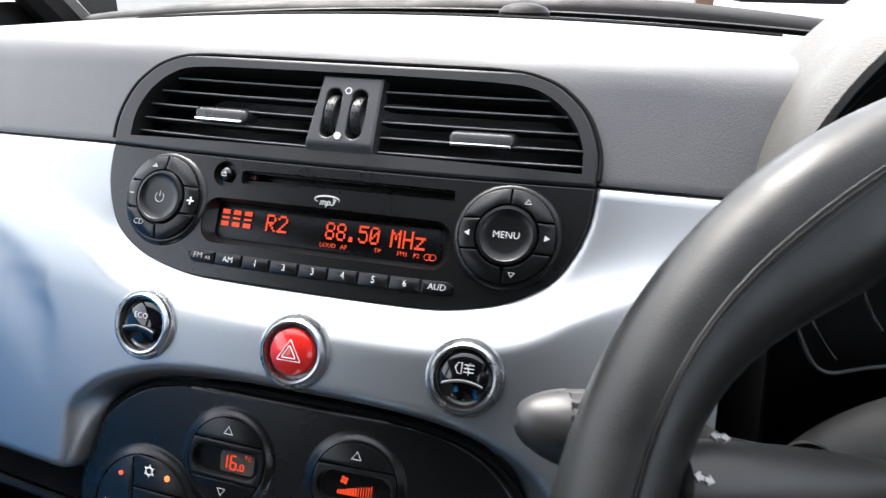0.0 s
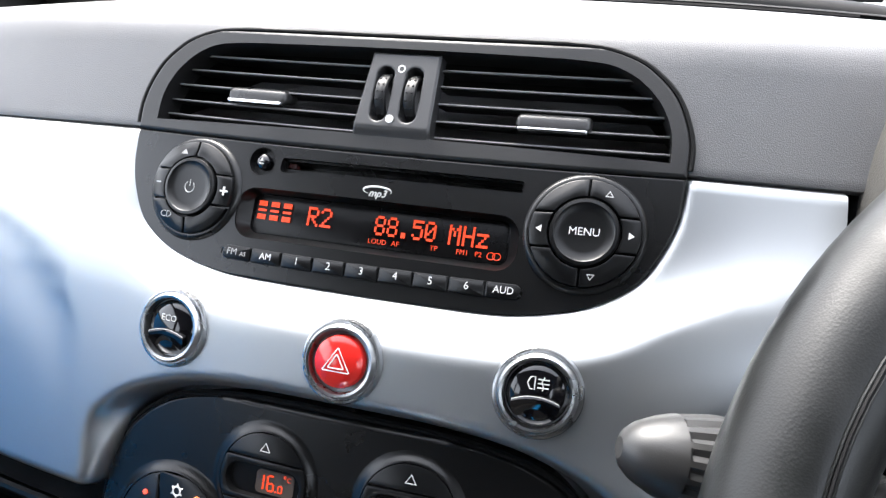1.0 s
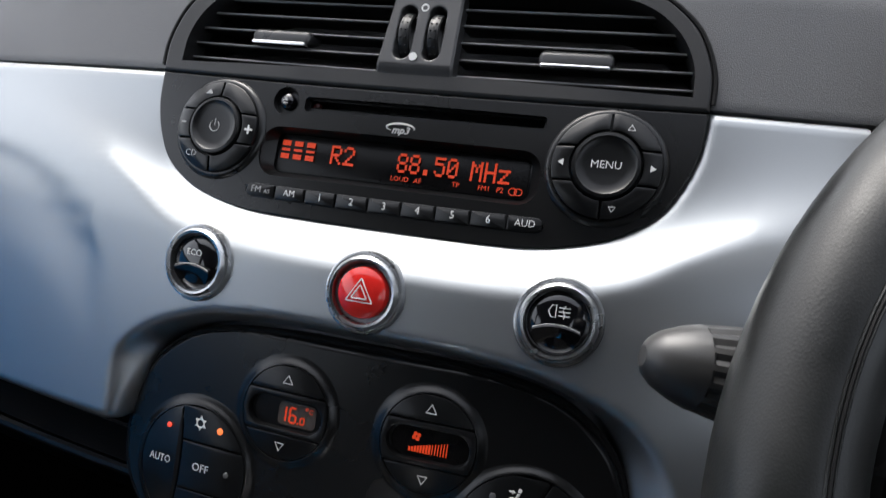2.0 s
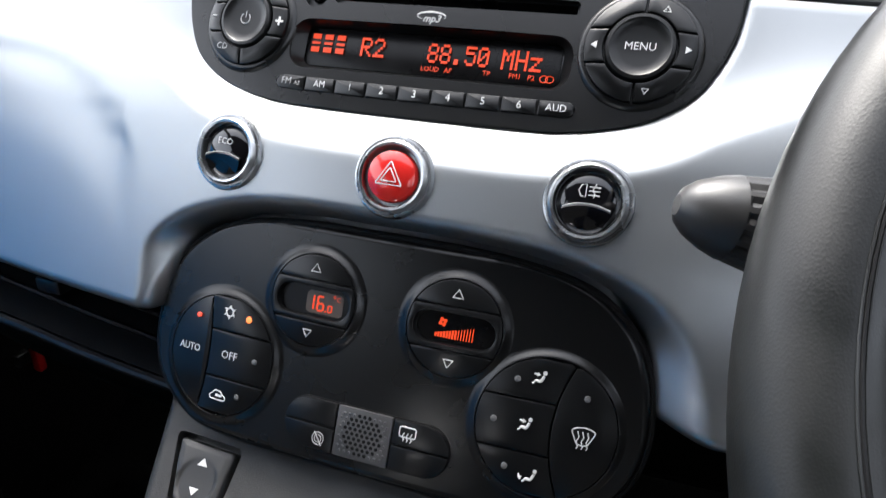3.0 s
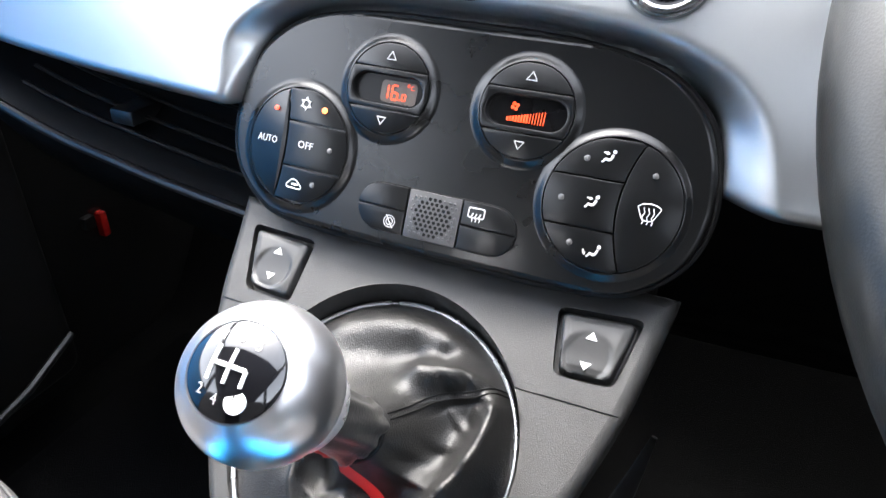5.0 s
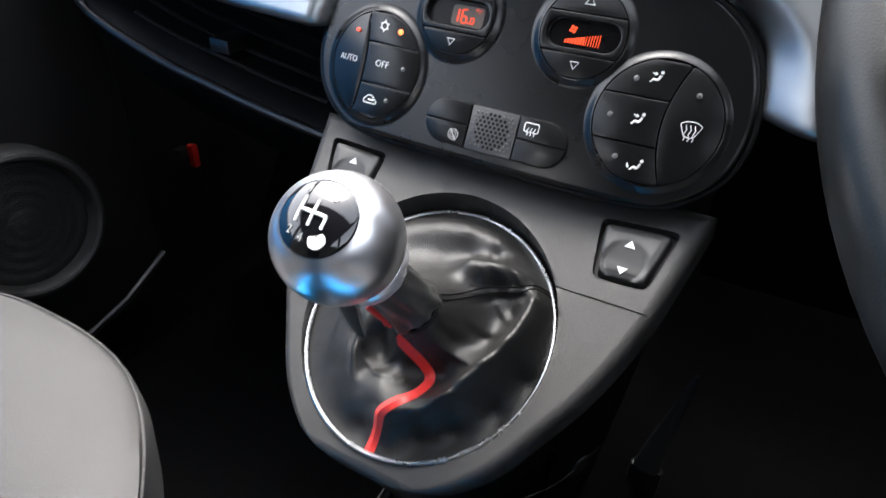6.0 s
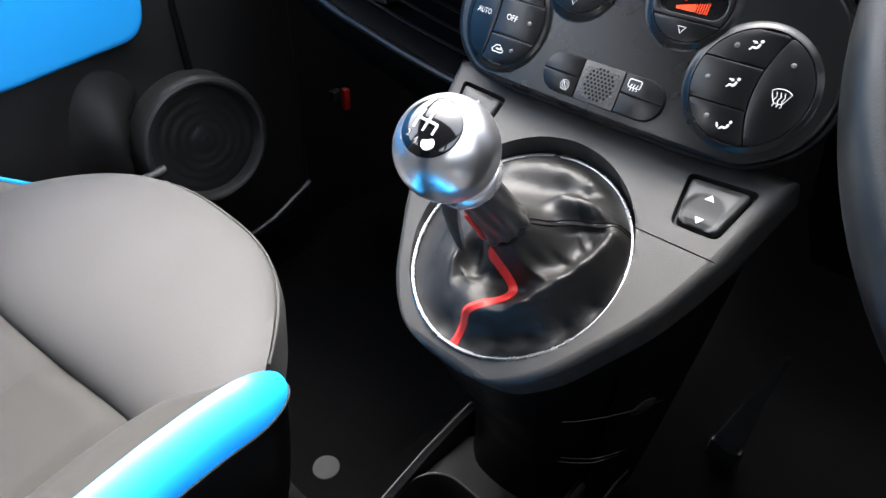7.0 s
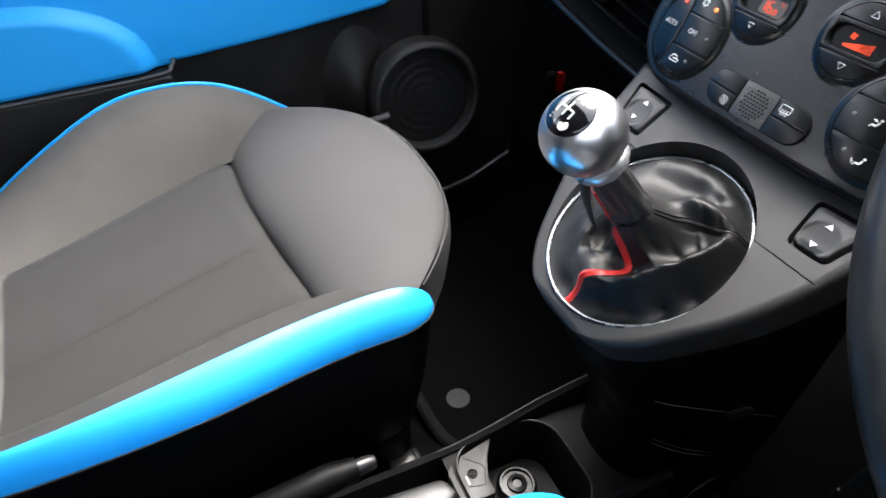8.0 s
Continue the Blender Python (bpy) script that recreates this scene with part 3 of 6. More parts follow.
divider = part("divider", VENT.lay(grid(sorted(spread(0, 1, 90) + [0.002, 0.998]), sorted(spread(0, 1, 90) + [0.002, 0.998]), divider_point)), DIVIDER, vents, "satin charcoal divider between the vents", angle=50)
for x in (-4.8, 10.6):
    bm = bmesh.new()
    us = [radians(a) for a in range(0, 360, 10)]
    prof = [(-2.9, 13.2), (-2.5, 14.4), (-1, 14.9), (1, 14.9), (2.5, 14.4), (2.9, 13.2)]
    rr = [[bm.verts.new((x + dx, 30.7 + r * 0.86 * math.cos(a), -8.4 + r * 0.96 * math.sin(a))) for a in us] for dx, r in prof]
    for a, b in zip(rr, rr[1:]):
        for i in range(len(us)):
            j = (i + 1) % len(us)
            bm.faces.new((a[i], a[j], b[j], b[i]))
    wheel = part("thumbwheel", VENT.lay(bm), VENTSKIN, vents, "ribbed black thumbwheel")
    bm = bmesh.new()
    for k in range(9):
        a = radians(20 + 17.5 * k)
        for dx in (-1.3, 1.3):
            top = -8.6 + 14.9 * 0.96 * math.sin(a)
            lathe([(0.55, top), (0.4, top + 0.5), (0, top + 0.6)], x + dx * (1 if k % 2 else -1), 30.7 + 14.9 * 0.86 * math.cos(a), 8, bm)
    part("grip_dots", VENT.lay(bm), BUTTON, wheel)
part("open_mark", VENT.lay(lathe([(2.1, 0.2), (2.1, 1.4), (1.3, 1.4), (1.3, 0.2)], 3.2, 44.3, 20)), PRINT, vents)
part("closed_mark", VENT.lay(lathe([(2.1, 1.5), (2.1, 4.9), (0, 4.9)], 2.2, 17.2, 20)), PRINT, vents)

# ---- radio ----
radio = thing("car_radio", "satin black car radio with a lit orange-red display", "car radio")
face = part("faceplate", slab(RADIO_T, -22, 1.2, RADIO, 1.2, 60, dx=-2.2), SATIN, radio)
cut = [RADIO.lay(prism(rounded(-0.8, -37.6, 149, 26.6, 10, 8), -8, 20)),
       RADIO.lay(prism(rounded(9.4, -10.9, 127, 7.8, 2.2), -2.8, 20)),
       RADIO.lay(prism(circle(-65.3, -10.2, 7.6, 32), -2.8, 20)),
       RADIO.lay(prism(rounded(9.4, -9.8, 124, 4.2, 0.6), -14, 20))]
carve(face, cut, 0.0006)
part("display_rim", RADIO.lay(prism(rounded(-0.8, -37.6, 149.6, 27.2, 10.2, 8), -12, -6.5, 0.5)), SATIN, radio)
bm = bmesh.new()
lips = [[bm.verts.new((x, v, h)) for x, v in rounded(cx, cv, w, t, r, 8)] for cx, cv, w, t, r, h in ((-0.8, -37.6, 148.6, 26.2, 9.8, 0.5), (-0.8, -37.4, 146.5, 25.0, 8.6, -1.2), (-0.8, -36.6, 138.5, 21.4, 4.6, -6.1))]
for a, b in zip(lips, lips[1:]):
    for i in range(len(a)):
        bm.faces.new((a[i], a[(i + 1) % len(a)], b[(i + 1) % len(b)], b[i]))
part("display_bevel", RADIO.lay(bm), BUTTON, radio, "sloping bevel round the display")
glass = part("display", RADIO.lay(prism(rounded(-0.8, -36.6, 137, 21, 4, 5), -8, -6.0, 0.3)), WINDOW, radio, "dark display window")
part("eject_button", RADIO.lay(lathe([(4.3, -4), (4.3, -0.4), (3.7, 0.9), (2.3, 1.7), (0, 2.0)], -65.3, -10.2, 28)), GLOSS, radio, "round gloss eject button")
part("eject_mark", RADIO.lay(prism([(-66.7, -10.3), (-63.9, -10.3), (-65.3, -8.3)], 1.2, 2.1)), DIM, radio)
part("eject_bar", RADIO.lay(prism(rounded(-65.3, -11.4, 2.8, 0.6, 0.2), 1.2, 2.0)), DIM, radio)
part("slot_lamp", RADIO.lay(prism(rounded(-50, -9.6, 4, 2.4, 0.5), -9, -4)), DIMRED, radio, "dim red slot lamp")
lettering("mp3", 5.2, 1.2, -20.2, 1.3, RADIO, DIM, radio, shear=0.3, bold=0.12)
part("swoosh", RADIO.lay(tube([(7.4 * math.cos(a) + 1, -18.8 + 2.1 * math.sin(a), 1.35) for a in [radians(-25 + 8 * i) for i in range(33)]], [0.1 + 0.5 * math.sin(math.pi * i / 32) for i in range(33)], 6, flat=0.3)), DIM, radio)
# preset keys
PRESETS = ["FM", "AM", "1", "2", "3", "4", "5", "6", "AUD"]
for i, word in enumerate(PRESETS):
    x0 = -79 + 17.55 * i
    left, right = (6 if i == 0 else 0.8), (6 if i == 8 else 0.8)
    w, c = 16.9, x0 + 8.77
    lo, hi = -63.3, -56.0
    poly = []
    for (sx, sv, r, a) in ((1, 1, min(right, 3.8), 0), (-1, 1, min(left, 3.8), 90), (-1, -1, min(left, 3.8), 180), (1, -1, min(right, 3.8), 270)):
        poly += circle(c + sx * (w / 2 - r), (lo + hi) / 2 + sv * ((hi - lo) / 2 - r), r, 5, a, a + 90)
    key = part("preset_key", RADIO.lay(prism(poly, -2, 2.3, 0.8, lambda x, v: 0.25 * (v + 59.6) / 4)), BUTTON, radio)
    if word == "FM":
        lettering("FM", 5.0, c - 2.2, -59.3, 2.45, RADIO, DIM, key)
        lettering("AS", 3.2, c + 4.3, -60, 2.45, RADIO, DIM, key)
    else:
        lettering(word, 4.9 if len(word) > 1 else 5.4, c, -59.4, 2.45, RADIO, PRINT, key, wide=0.95)


def arc(r, a0, a1, n=10):
    return [(r * math.cos(radians(a0 + (a1 - a0) * i / n)), r * math.sin(radians(a0 + (a1 - a0) * i / n))) for i in range(n + 1)]


def knob(cx, cv, plane, parent, name, hub_label):
    """A round cluster: a raised dish, keys round it and a round button in the middle."""
    base = part(name, plane.lay(lathe([(28.5, 0.6), (27.4, 2.6), (26.2, 3.4), (25, 3.4), (24.6, 2.2), (0, 2.2)], cx, cv, 64)), SATIN, parent)
    ro, ri, cut_v, gap = 24.8, 16.6, 8.6, 0.45
    ao, ai = math.degrees(math.asin(cut_v / ro)), math.degrees(math.asin(cut_v / ri))
    bo, bi = math.degrees(math.asin((cut_v - 2 * gap) / ro)), math.degrees(math.asin((cut_v - 2 * gap) / ri))
    go, gi = math.degrees(gap / ro), math.degrees(gap / ri)
    shapes = [arc(ro, ao, 90 - go) + arc(ri, 90 - gi, ai), arc(ro, 90 + go, 180 - ao) + arc(ri, 180 - ai, 90 + gi),
              arc(ro, -bo, bo) + arc(ri, bi, -bi), arc(ro, 180 - bo, 180 + bo) + arc(ri, 180 + bi, 180 - bi),
              arc(ro, 180 + ao, 270 - go) + arc(ri, 270 - gi, 180 + ai), arc(ro, 270 + go, 360 - ao) + arc(ri, 360 - ai, 270 + gi)]
    for poly in shapes:
        pts = [(cx + x, cv + v) for x, v in poly]
        part("key", plane.lay(prism(pts, 1, 5.2, 0.6, lambda x, v: 2.6 - 0.0042 * ((x - cx) ** 2 + (v - cv) ** 2))), BUTTON, base)
    hub = part("centre_button", plane.lay(lathe([(15.6, 1), (15.6, 7.0), (15.0, 7.9), (13.6, 8.1), (12.9, 7.5), (9, 7.0), (0, 6.8)], cx, cv, 56)), BUTTON, base, hub_label)
    return base, hub


lk, lhub = knob(-102.5, -29.3, RADIO, radio, "volume_knob", "round black power button")
rk, rhub = knob(103.0, -29.3, RADIO, radio, "menu_knob", "round black menu button")
lettering("MENU", 5.1, 103, -29.3, 7.0, RADIO, PRINT, rhub)
part("power_mark", RADIO.lay(tube([(-102.5 + 2.9 * math.cos(radians(a)), -29.6 + 2.9 * math.sin(radians(a)), 6.95) for a in range(125, 416, 15)], 0.32, 6)), DIM, lhub)
part("power_bar", RADIO.lay(tube([(-102.5, -29.2, 6.95), (-102.5, -25.6, 6.95)], 0.32, 6)), DIM, lhub)


def mark(poly, h, plane, mat, parent, name="mark"):
    return part(name, plane.lay(prism(poly, h - 0.6, h + 0.12)), mat, parent, smooth=False)


def ring_mark(poly, width, h, plane, mat, parent, name="mark"):
    """The outline of a sign as a raised line."""
    return part(name, plane.lay(tube([(x, v, h) for x, v in poly], width / 2, 6, closed=True, flat=0.4)), mat, parent)


H = 6.35
mark(rounded(-81.7, -29.3, 4.6, 1.0, 0.2), H, RADIO, PRINT, lk)
mark(rounded(-81.7, -29.3, 1.0, 4.6, 0.2), H + 0.05, RADIO, PRINT, lk)
mark(rounded(-123.3, -29.0, 3.0, 0.9, 0.2), H, RADIO, DIM, lk)
lettering("CD", 5.0, -114.5, -45.6, H, RADIO, DIM, lk)
mark([(-112.5, -12.2), (-108.0, -12.2), (-110, -9.6)], H, RADIO, DIM, lk)
mark([(122.4, -29.3 + 1.6), (122.4, -29.3 - 1.6), (125.0, -29.3)], H, RADIO, PRINT, rk)
mark([(83.8, -29.3 + 1.6), (83.8, -29.3 - 1.6), (81.2, -29.3)], H, RADIO, PRINT, rk)
ring_mark([(110.4, -12.2), (113.6, -12.2), (112, -9.8)], 0.6, H, RADIO, PRINT, rk)
ring_mark([(106.6, -48.2), (109.6, -48.2), (108.1, -50.6)], 0.6, H, RADIO, PRINT, rk)

# the lit characters: dot-matrix signs of five by seven cells
GLYPHS = {"8": "01110 10001 10001 01110 10001 10001 01110", "5": "11111 10000 11110 00001 00001 10001 01110", "0": "01110 10001 10011 10101 11001 10001 01110",
          ".": "00000 00000 00000 00000 00000 01100 01100", "M": "10001 11011 10101 10101 10001 10001 10001", "H": "10001 10001 10001 11111 10001 10001 10001",
          "z": "00000 00000 11111 00010 00100 01000 11111", "R": "11110 10001 10001 11110 10100 10010 10001", "2": "01110 10001 00001 00010 00100 01000 11111",
          "#": "11110 11110 00000 11110 00000 11110 11110"}


def matrix(word, x0, v0, cell_x, cell_v, plane, h, parent, name):
    bm = bmesh.new()
    x = x0
    for ch in word:
        if ch != " ":
            for r, bits in enumerate(GLYPHS[ch].split()):
                for c, bit in enumerate(bits):
                    if bit == "1":
                        prism(rounded(x + c * cell_x, v0 - r * cell_v, cell_x * 1.0, cell_v * 0.93, 0.1, 1), h - 0.2, h, bm=bm)
        x += cell_x * 6
    return part(name, plane.lay(bm), LED, parent, smooth=False)


HD = -5.7
matrix("### R2", -66.0, -30.3, 1.22, 1.42, RADIO, HD, glass, "station_name")
matrix("88.50", 0.6, -30.6, 1.10, 1.42, RADIO, HD, glass, "frequency")
matrix("MHz", 39.2, -30.9, 1.16, 1.42, RADIO, HD, glass, "unit")
lettering("LOUD", 3.6, 2.6, -43.2, HD, RADIO, LED, glass)
lettering("AF", 3.6, 12.2, -43.2, HD, RADIO, LED, glass)
lettering("TP", 3.6, 32.0, -43.0, HD, RADIO, LED, glass)
lettering("FM1", 3.6, 46.4, -43.2, HD, RADIO, LED, glass)
lettering("P2", 3.6, 54.4, -43.4, HD, RADIO, LED, glass)
for x in (60.6, 63.4):
    part("stereo_ring", RADIO.lay(tube([(x + 1.9 * math.cos(a), -43.4 + 1.7 * math.sin(a), HD) for a in [2 * math.pi * k / 18 for k in range(18)]], 0.22, 5, closed=True)), LED, glass)

# ---- three round switches under the radio ----
SW_V, SW_H = 50.6, 12.0


def round_switch(name, cx, label, cap_mat, domed):
    sw = thing(name, label, "switch", "round fascia switches")
    part("bezel_ring", CLIMATE.lay(lathe([(20.2, SW_H - 4), (20.2, SW_H + 0.6), (19.4, SW_H + 2.2), (18.6, SW_H + 2.4), (18.0, SW_H + 1.8), (17.4, SW_H + 3.4), (16.2, SW_H + 4.6), (15.0, SW_H + 4.3), (14.3, SW_H + 2.6), (14.2, SW_H - 4)], cx, SW_V, 64)), RINGMETAL, sw, "satin chrome ring")
    if domed:
        cap = lathe([(12.6, SW_H - 4), (12.6, SW_H + 2.6), (11.9, SW_H + 4.2), (9.8, SW_H + 5.4), (6.6, SW_H + 6.2), (3, SW_H + 6.6), (0, SW_H + 6.7)], cx, SW_V, 56)
    else:
        cap = lathe([(13.8, SW_H - 4), (13.8, SW_H + 0.8), (12.6, SW_H + 1.9), (9.5, SW_H + 3.1), (5, SW_H + 4.0), (0, SW_H + 4.3)], cx, SW_V, 56)
    return sw, part("cap", CLIMATE.lay(cap), cap_mat, sw)


eco, eco_cap = round_switch("eco_switch", -93.2, "round gloss black eco switch in a chrome ring", GLOSS, False)
haz, haz_cap = round_switch("hazard_switch", 1.0, "round red hazard warning switch in a chrome ring", RED, True)
fog, fog_cap = round_switch("fog_light_switch", 92.6, "round gloss black fog light switch in a chrome ring", GLOSS, False)
for cap, cx in ((eco_cap, -93.2), (fog_cap, 92.6)):
    bm = bmesh.new()
    n = 16
    rr = []
    for k, (dv, dh) in enumerate(((0, 3.4), (-0.5, 5.2), (-1.3, 5.6), (-3.5, 5.0), (-8.0, 2.6))):
        rr.append([bm.verts.new((cx + (2 * i / n - 1) * (10.4 if k < 4 else 8.0), SW_V - 0.5 + dv - 2.2 * (2 * i / n - 1) ** 2, SW_H + dh)) for i in range(n + 1)])
    for a, b in zip(rr, rr[1:]):
        for i in range(n):
            bm.faces.new((a[i], a[i + 1], b[i + 1], b[i]))
    part("rocker", CLIMATE.lay(bm), GLOSS, cap, "raised rocker lip")
    part("rocker_edge", CLIMATE.lay(tube([(cx + (2 * i / n - 1) * 10.2, SW_V - 0.9 - 2.2 * (2 * i / n - 1) ** 2, SW_H + 5.45) for i in range(n + 1)], 0.25, 6)), DIM, cap)
lettering("ECO", 4.6, -93.2, SW_V + 4.8, SW_H + 4.45, CLIMATE, PRINT, eco_cap)
for r in (7.4, 4.4):
    tri = [(1.0 + r * 1.05 * math.cos(radians(a)), SW_V - 0.6 + r * math.sin(radians(a))) for a in (90, 210, 330)]
    part("triangle", CLIMATE.lay(tube([(x, v, SW_H + 6.95 - 0.012 * ((x - 1) ** 2 + (v - SW_V) ** 2)) for x, v in soften(tri, 0.6, 2)], 0.30, 6, closed=True)), PRINT, haz_cap)
fx, fv, fh = 92.6, SW_V + 4.8, SW_H + 4.45
ring_mark([(fx - 1.2, fv - 2.8), (fx - 1.2, fv + 2.8), (fx - 3.2, fv + 2.5), (fx - 4.4, fv), (fx - 3.2, fv - 2.5)], 0.5, fh, CLIMATE, PRINT, fog_cap)
for k in (-1, 0, 1):
    mark(rounded(fx + 2.4, fv + 1.8 * k, 5.0, 0.45, 0.1), fh, CLIMATE, PRINT, fog_cap)
part("wave", CLIMATE.lay(tube([(fx + 2.2 + 0.5 * math.sin(k), fv - 3 + 0.75 * k, fh + 0.05) for k in range(9)], 0.25, 5)), PRINT, fog_cap)

# ---- heater panel ----
heater = thing("climate_control_panel", "satin black climate control panel with four round dials", "control panel")
plate = part("panel", slab(CLIMATE_T, -30, 0.0, CLIMATE, 3.5, 60, dx=-2.2), SATIN, heater)
for w in plate.data.vertices:
    w.co.x += 0.0065 * step(0.02, 0.105, w.co.x)


def panel_edge(d):
    return [(x - 2.2 + 6.5 * step(20, 105, x - 2.2), v) for x, v in inset(CLIMATE_O, -d)]


# added black tube draws the dark gap and covers the fascia's rough edge
part("gasket", CLIMATE.lay(tube([(x, v, -4.5) for x, v in panel_edge(0.8)], 2.0, 8, closed=True)), BLACK, heater, "black gasket round the panel")
DIALS = Plane(0.277 + 0.0035 * CLIMATE.c, 0.628 - 0.0035 * CLIMATE.s, 25)


carve(plate, [CLIMATE.lay(prism(circle(cx, cv, r, 64), -9, 20)) for cx, cv, r in ((-86.0, -57.0, 36), (-36.3, -17.0, 27.6), (39.6, -16.6, 27.6), (89.5, -54.5, 36.6))], 0.0008)


def strip(vs, left, right):
    """A closed outline from its left and right edges at the heights vs."""
    return [(right(v), v) for v in vs] + [(left(v), v) for v in reversed(vs)]


def dial_rim(cx, cv, r, name):
    return part(name, DIALS.lay(lathe([(r + 7, 3.40), (r + 5.4, 3.55), (r + 4.0, 3.95), (r + 2.8, 4.6), (r + 1.8, 5.3), (r + 1.0, 5.75), (r + 0.5, 5.85), (r + 0.3, 5.5), (r + 0.25, 2.0), (0, 2.0)], cx, cv, 72)), SATIN, heater, "raised round dial surround")


def dome(cx, cv, r, rise=1.5):
    return lambda x, v: rise * (1 - ((x - cx) ** 2 + (v - cv) ** 2) / (r * r))


def key_on(dial, poly, cx, cv, r):
    return part("key", DIALS.lay(prism(poly, 1.5, 5.75, 0.4, dome(cx, cv, r))), BUTTON, dial)


def lamp_dot(dial, x, v, h, mat, r=1.5):
    mat = LENS if mat is DIM else mat
    return part("indicator_lamp", DIALS.lay(lathe([(r, h - 1), (r, h + 0.15), (r * 0.6, h + 0.4), (0, h + 0.45)], x, v, 16)), mat, dial)


# left dial
cx, cv, r = -86.0, -57.0, 32.0
left_dial = dial_rim(cx, cv, r, "left_dial")
edge = lambda v: math.sqrt(max(r * r - (v - cv) ** 2, 0.01))
div = lambda v: cx - 6.5 - 0.0042 * (v - cv) ** 2
vs = spread(cv - 30.5, cv + 30.8, 24)
key_on(left_dial, strip(vs, lambda v: cx - edge(v), lambda v: max(div(v) - 0.4, cx - edge(v) + 0.3)), cx, cv, r)
for lo, hi in ((-43.2, cv + 31.2), (-68.3, -44.0), (cv - 30.8, -69.1)):
    key_on(left_dial, strip(spread(lo, hi), lambda v: div(v) + 0.4, lambda v: max(cx + edge(v), div(v) + 1.0)), cx, cv, r)
hh = lambda x, v: 5.9 + 1.5 * (1 - ((x - cx) ** 2 + (v - cv) ** 2) / (r * r))
lettering("AUTO", 5.6, -105.6, -56.5, hh(-105, -56), DIALS, PRINT, left_dial, wide=0.86)
lettering("OFF", 5.8, -79.5, -55.9, hh(-79, -56), DIALS, PRINT, left_dial)
lamp_dot(left_dial, -103.0, -38.5, hh(-103, -38), REDLAMP, 1.3)
lamp_dot(left_dial, -71.4, -34.8, hh(-71, -35), AMBER, 1.7)
lamp_dot(left_dial, -64.2, -55.8, hh(-64, -56), DIM, 1.4)
lamp_dot(left_dial, -71.7, -76.6, hh(-71, -76), DIM, 1.4)
for k in range(6):
    a = radians(30 + 60 * k)
    mark(soften([(-83.7 + 2.0 * math.cos(a - 0.5), -33.2 + 2.0 * math.sin(a - 0.5)), (-83.7 + 4.0 * math.cos(a), -33.2 + 4.0 * math.sin(a)), (-83.7 + 2.0 * math.cos(a + 0.5), -33.2 + 2.0 * math.sin(a + 0.5))], 0.3, 2), hh(-83, -33), DIALS, PRINT, left_dial, "snowflake_ray")
ring_mark(circle(-83.7, -33.2, 2.2, 18), 0.9, hh(-83, -33), DIALS, PRINT, left_dial, "snowflake_ring")
car = [(-88, -80.6), (-78.8, -80.6), (-78.6, -78.6), (-80.5, -77.6), (-82.2, -75.8), (-85.6, -75.8), (-87.0, -77.8), (-88.6, -78.6)]
ring_mark(soften(car, 0.8, 2), 0.6, hh(-83, -79), DIALS, PRINT, left_dial, "car_sign")
mark(rounded(-83, -78.4, 4.0, 1.1, 0.4), hh(-83, -79), DIALS, PRINT, left_dial, "car_sign")

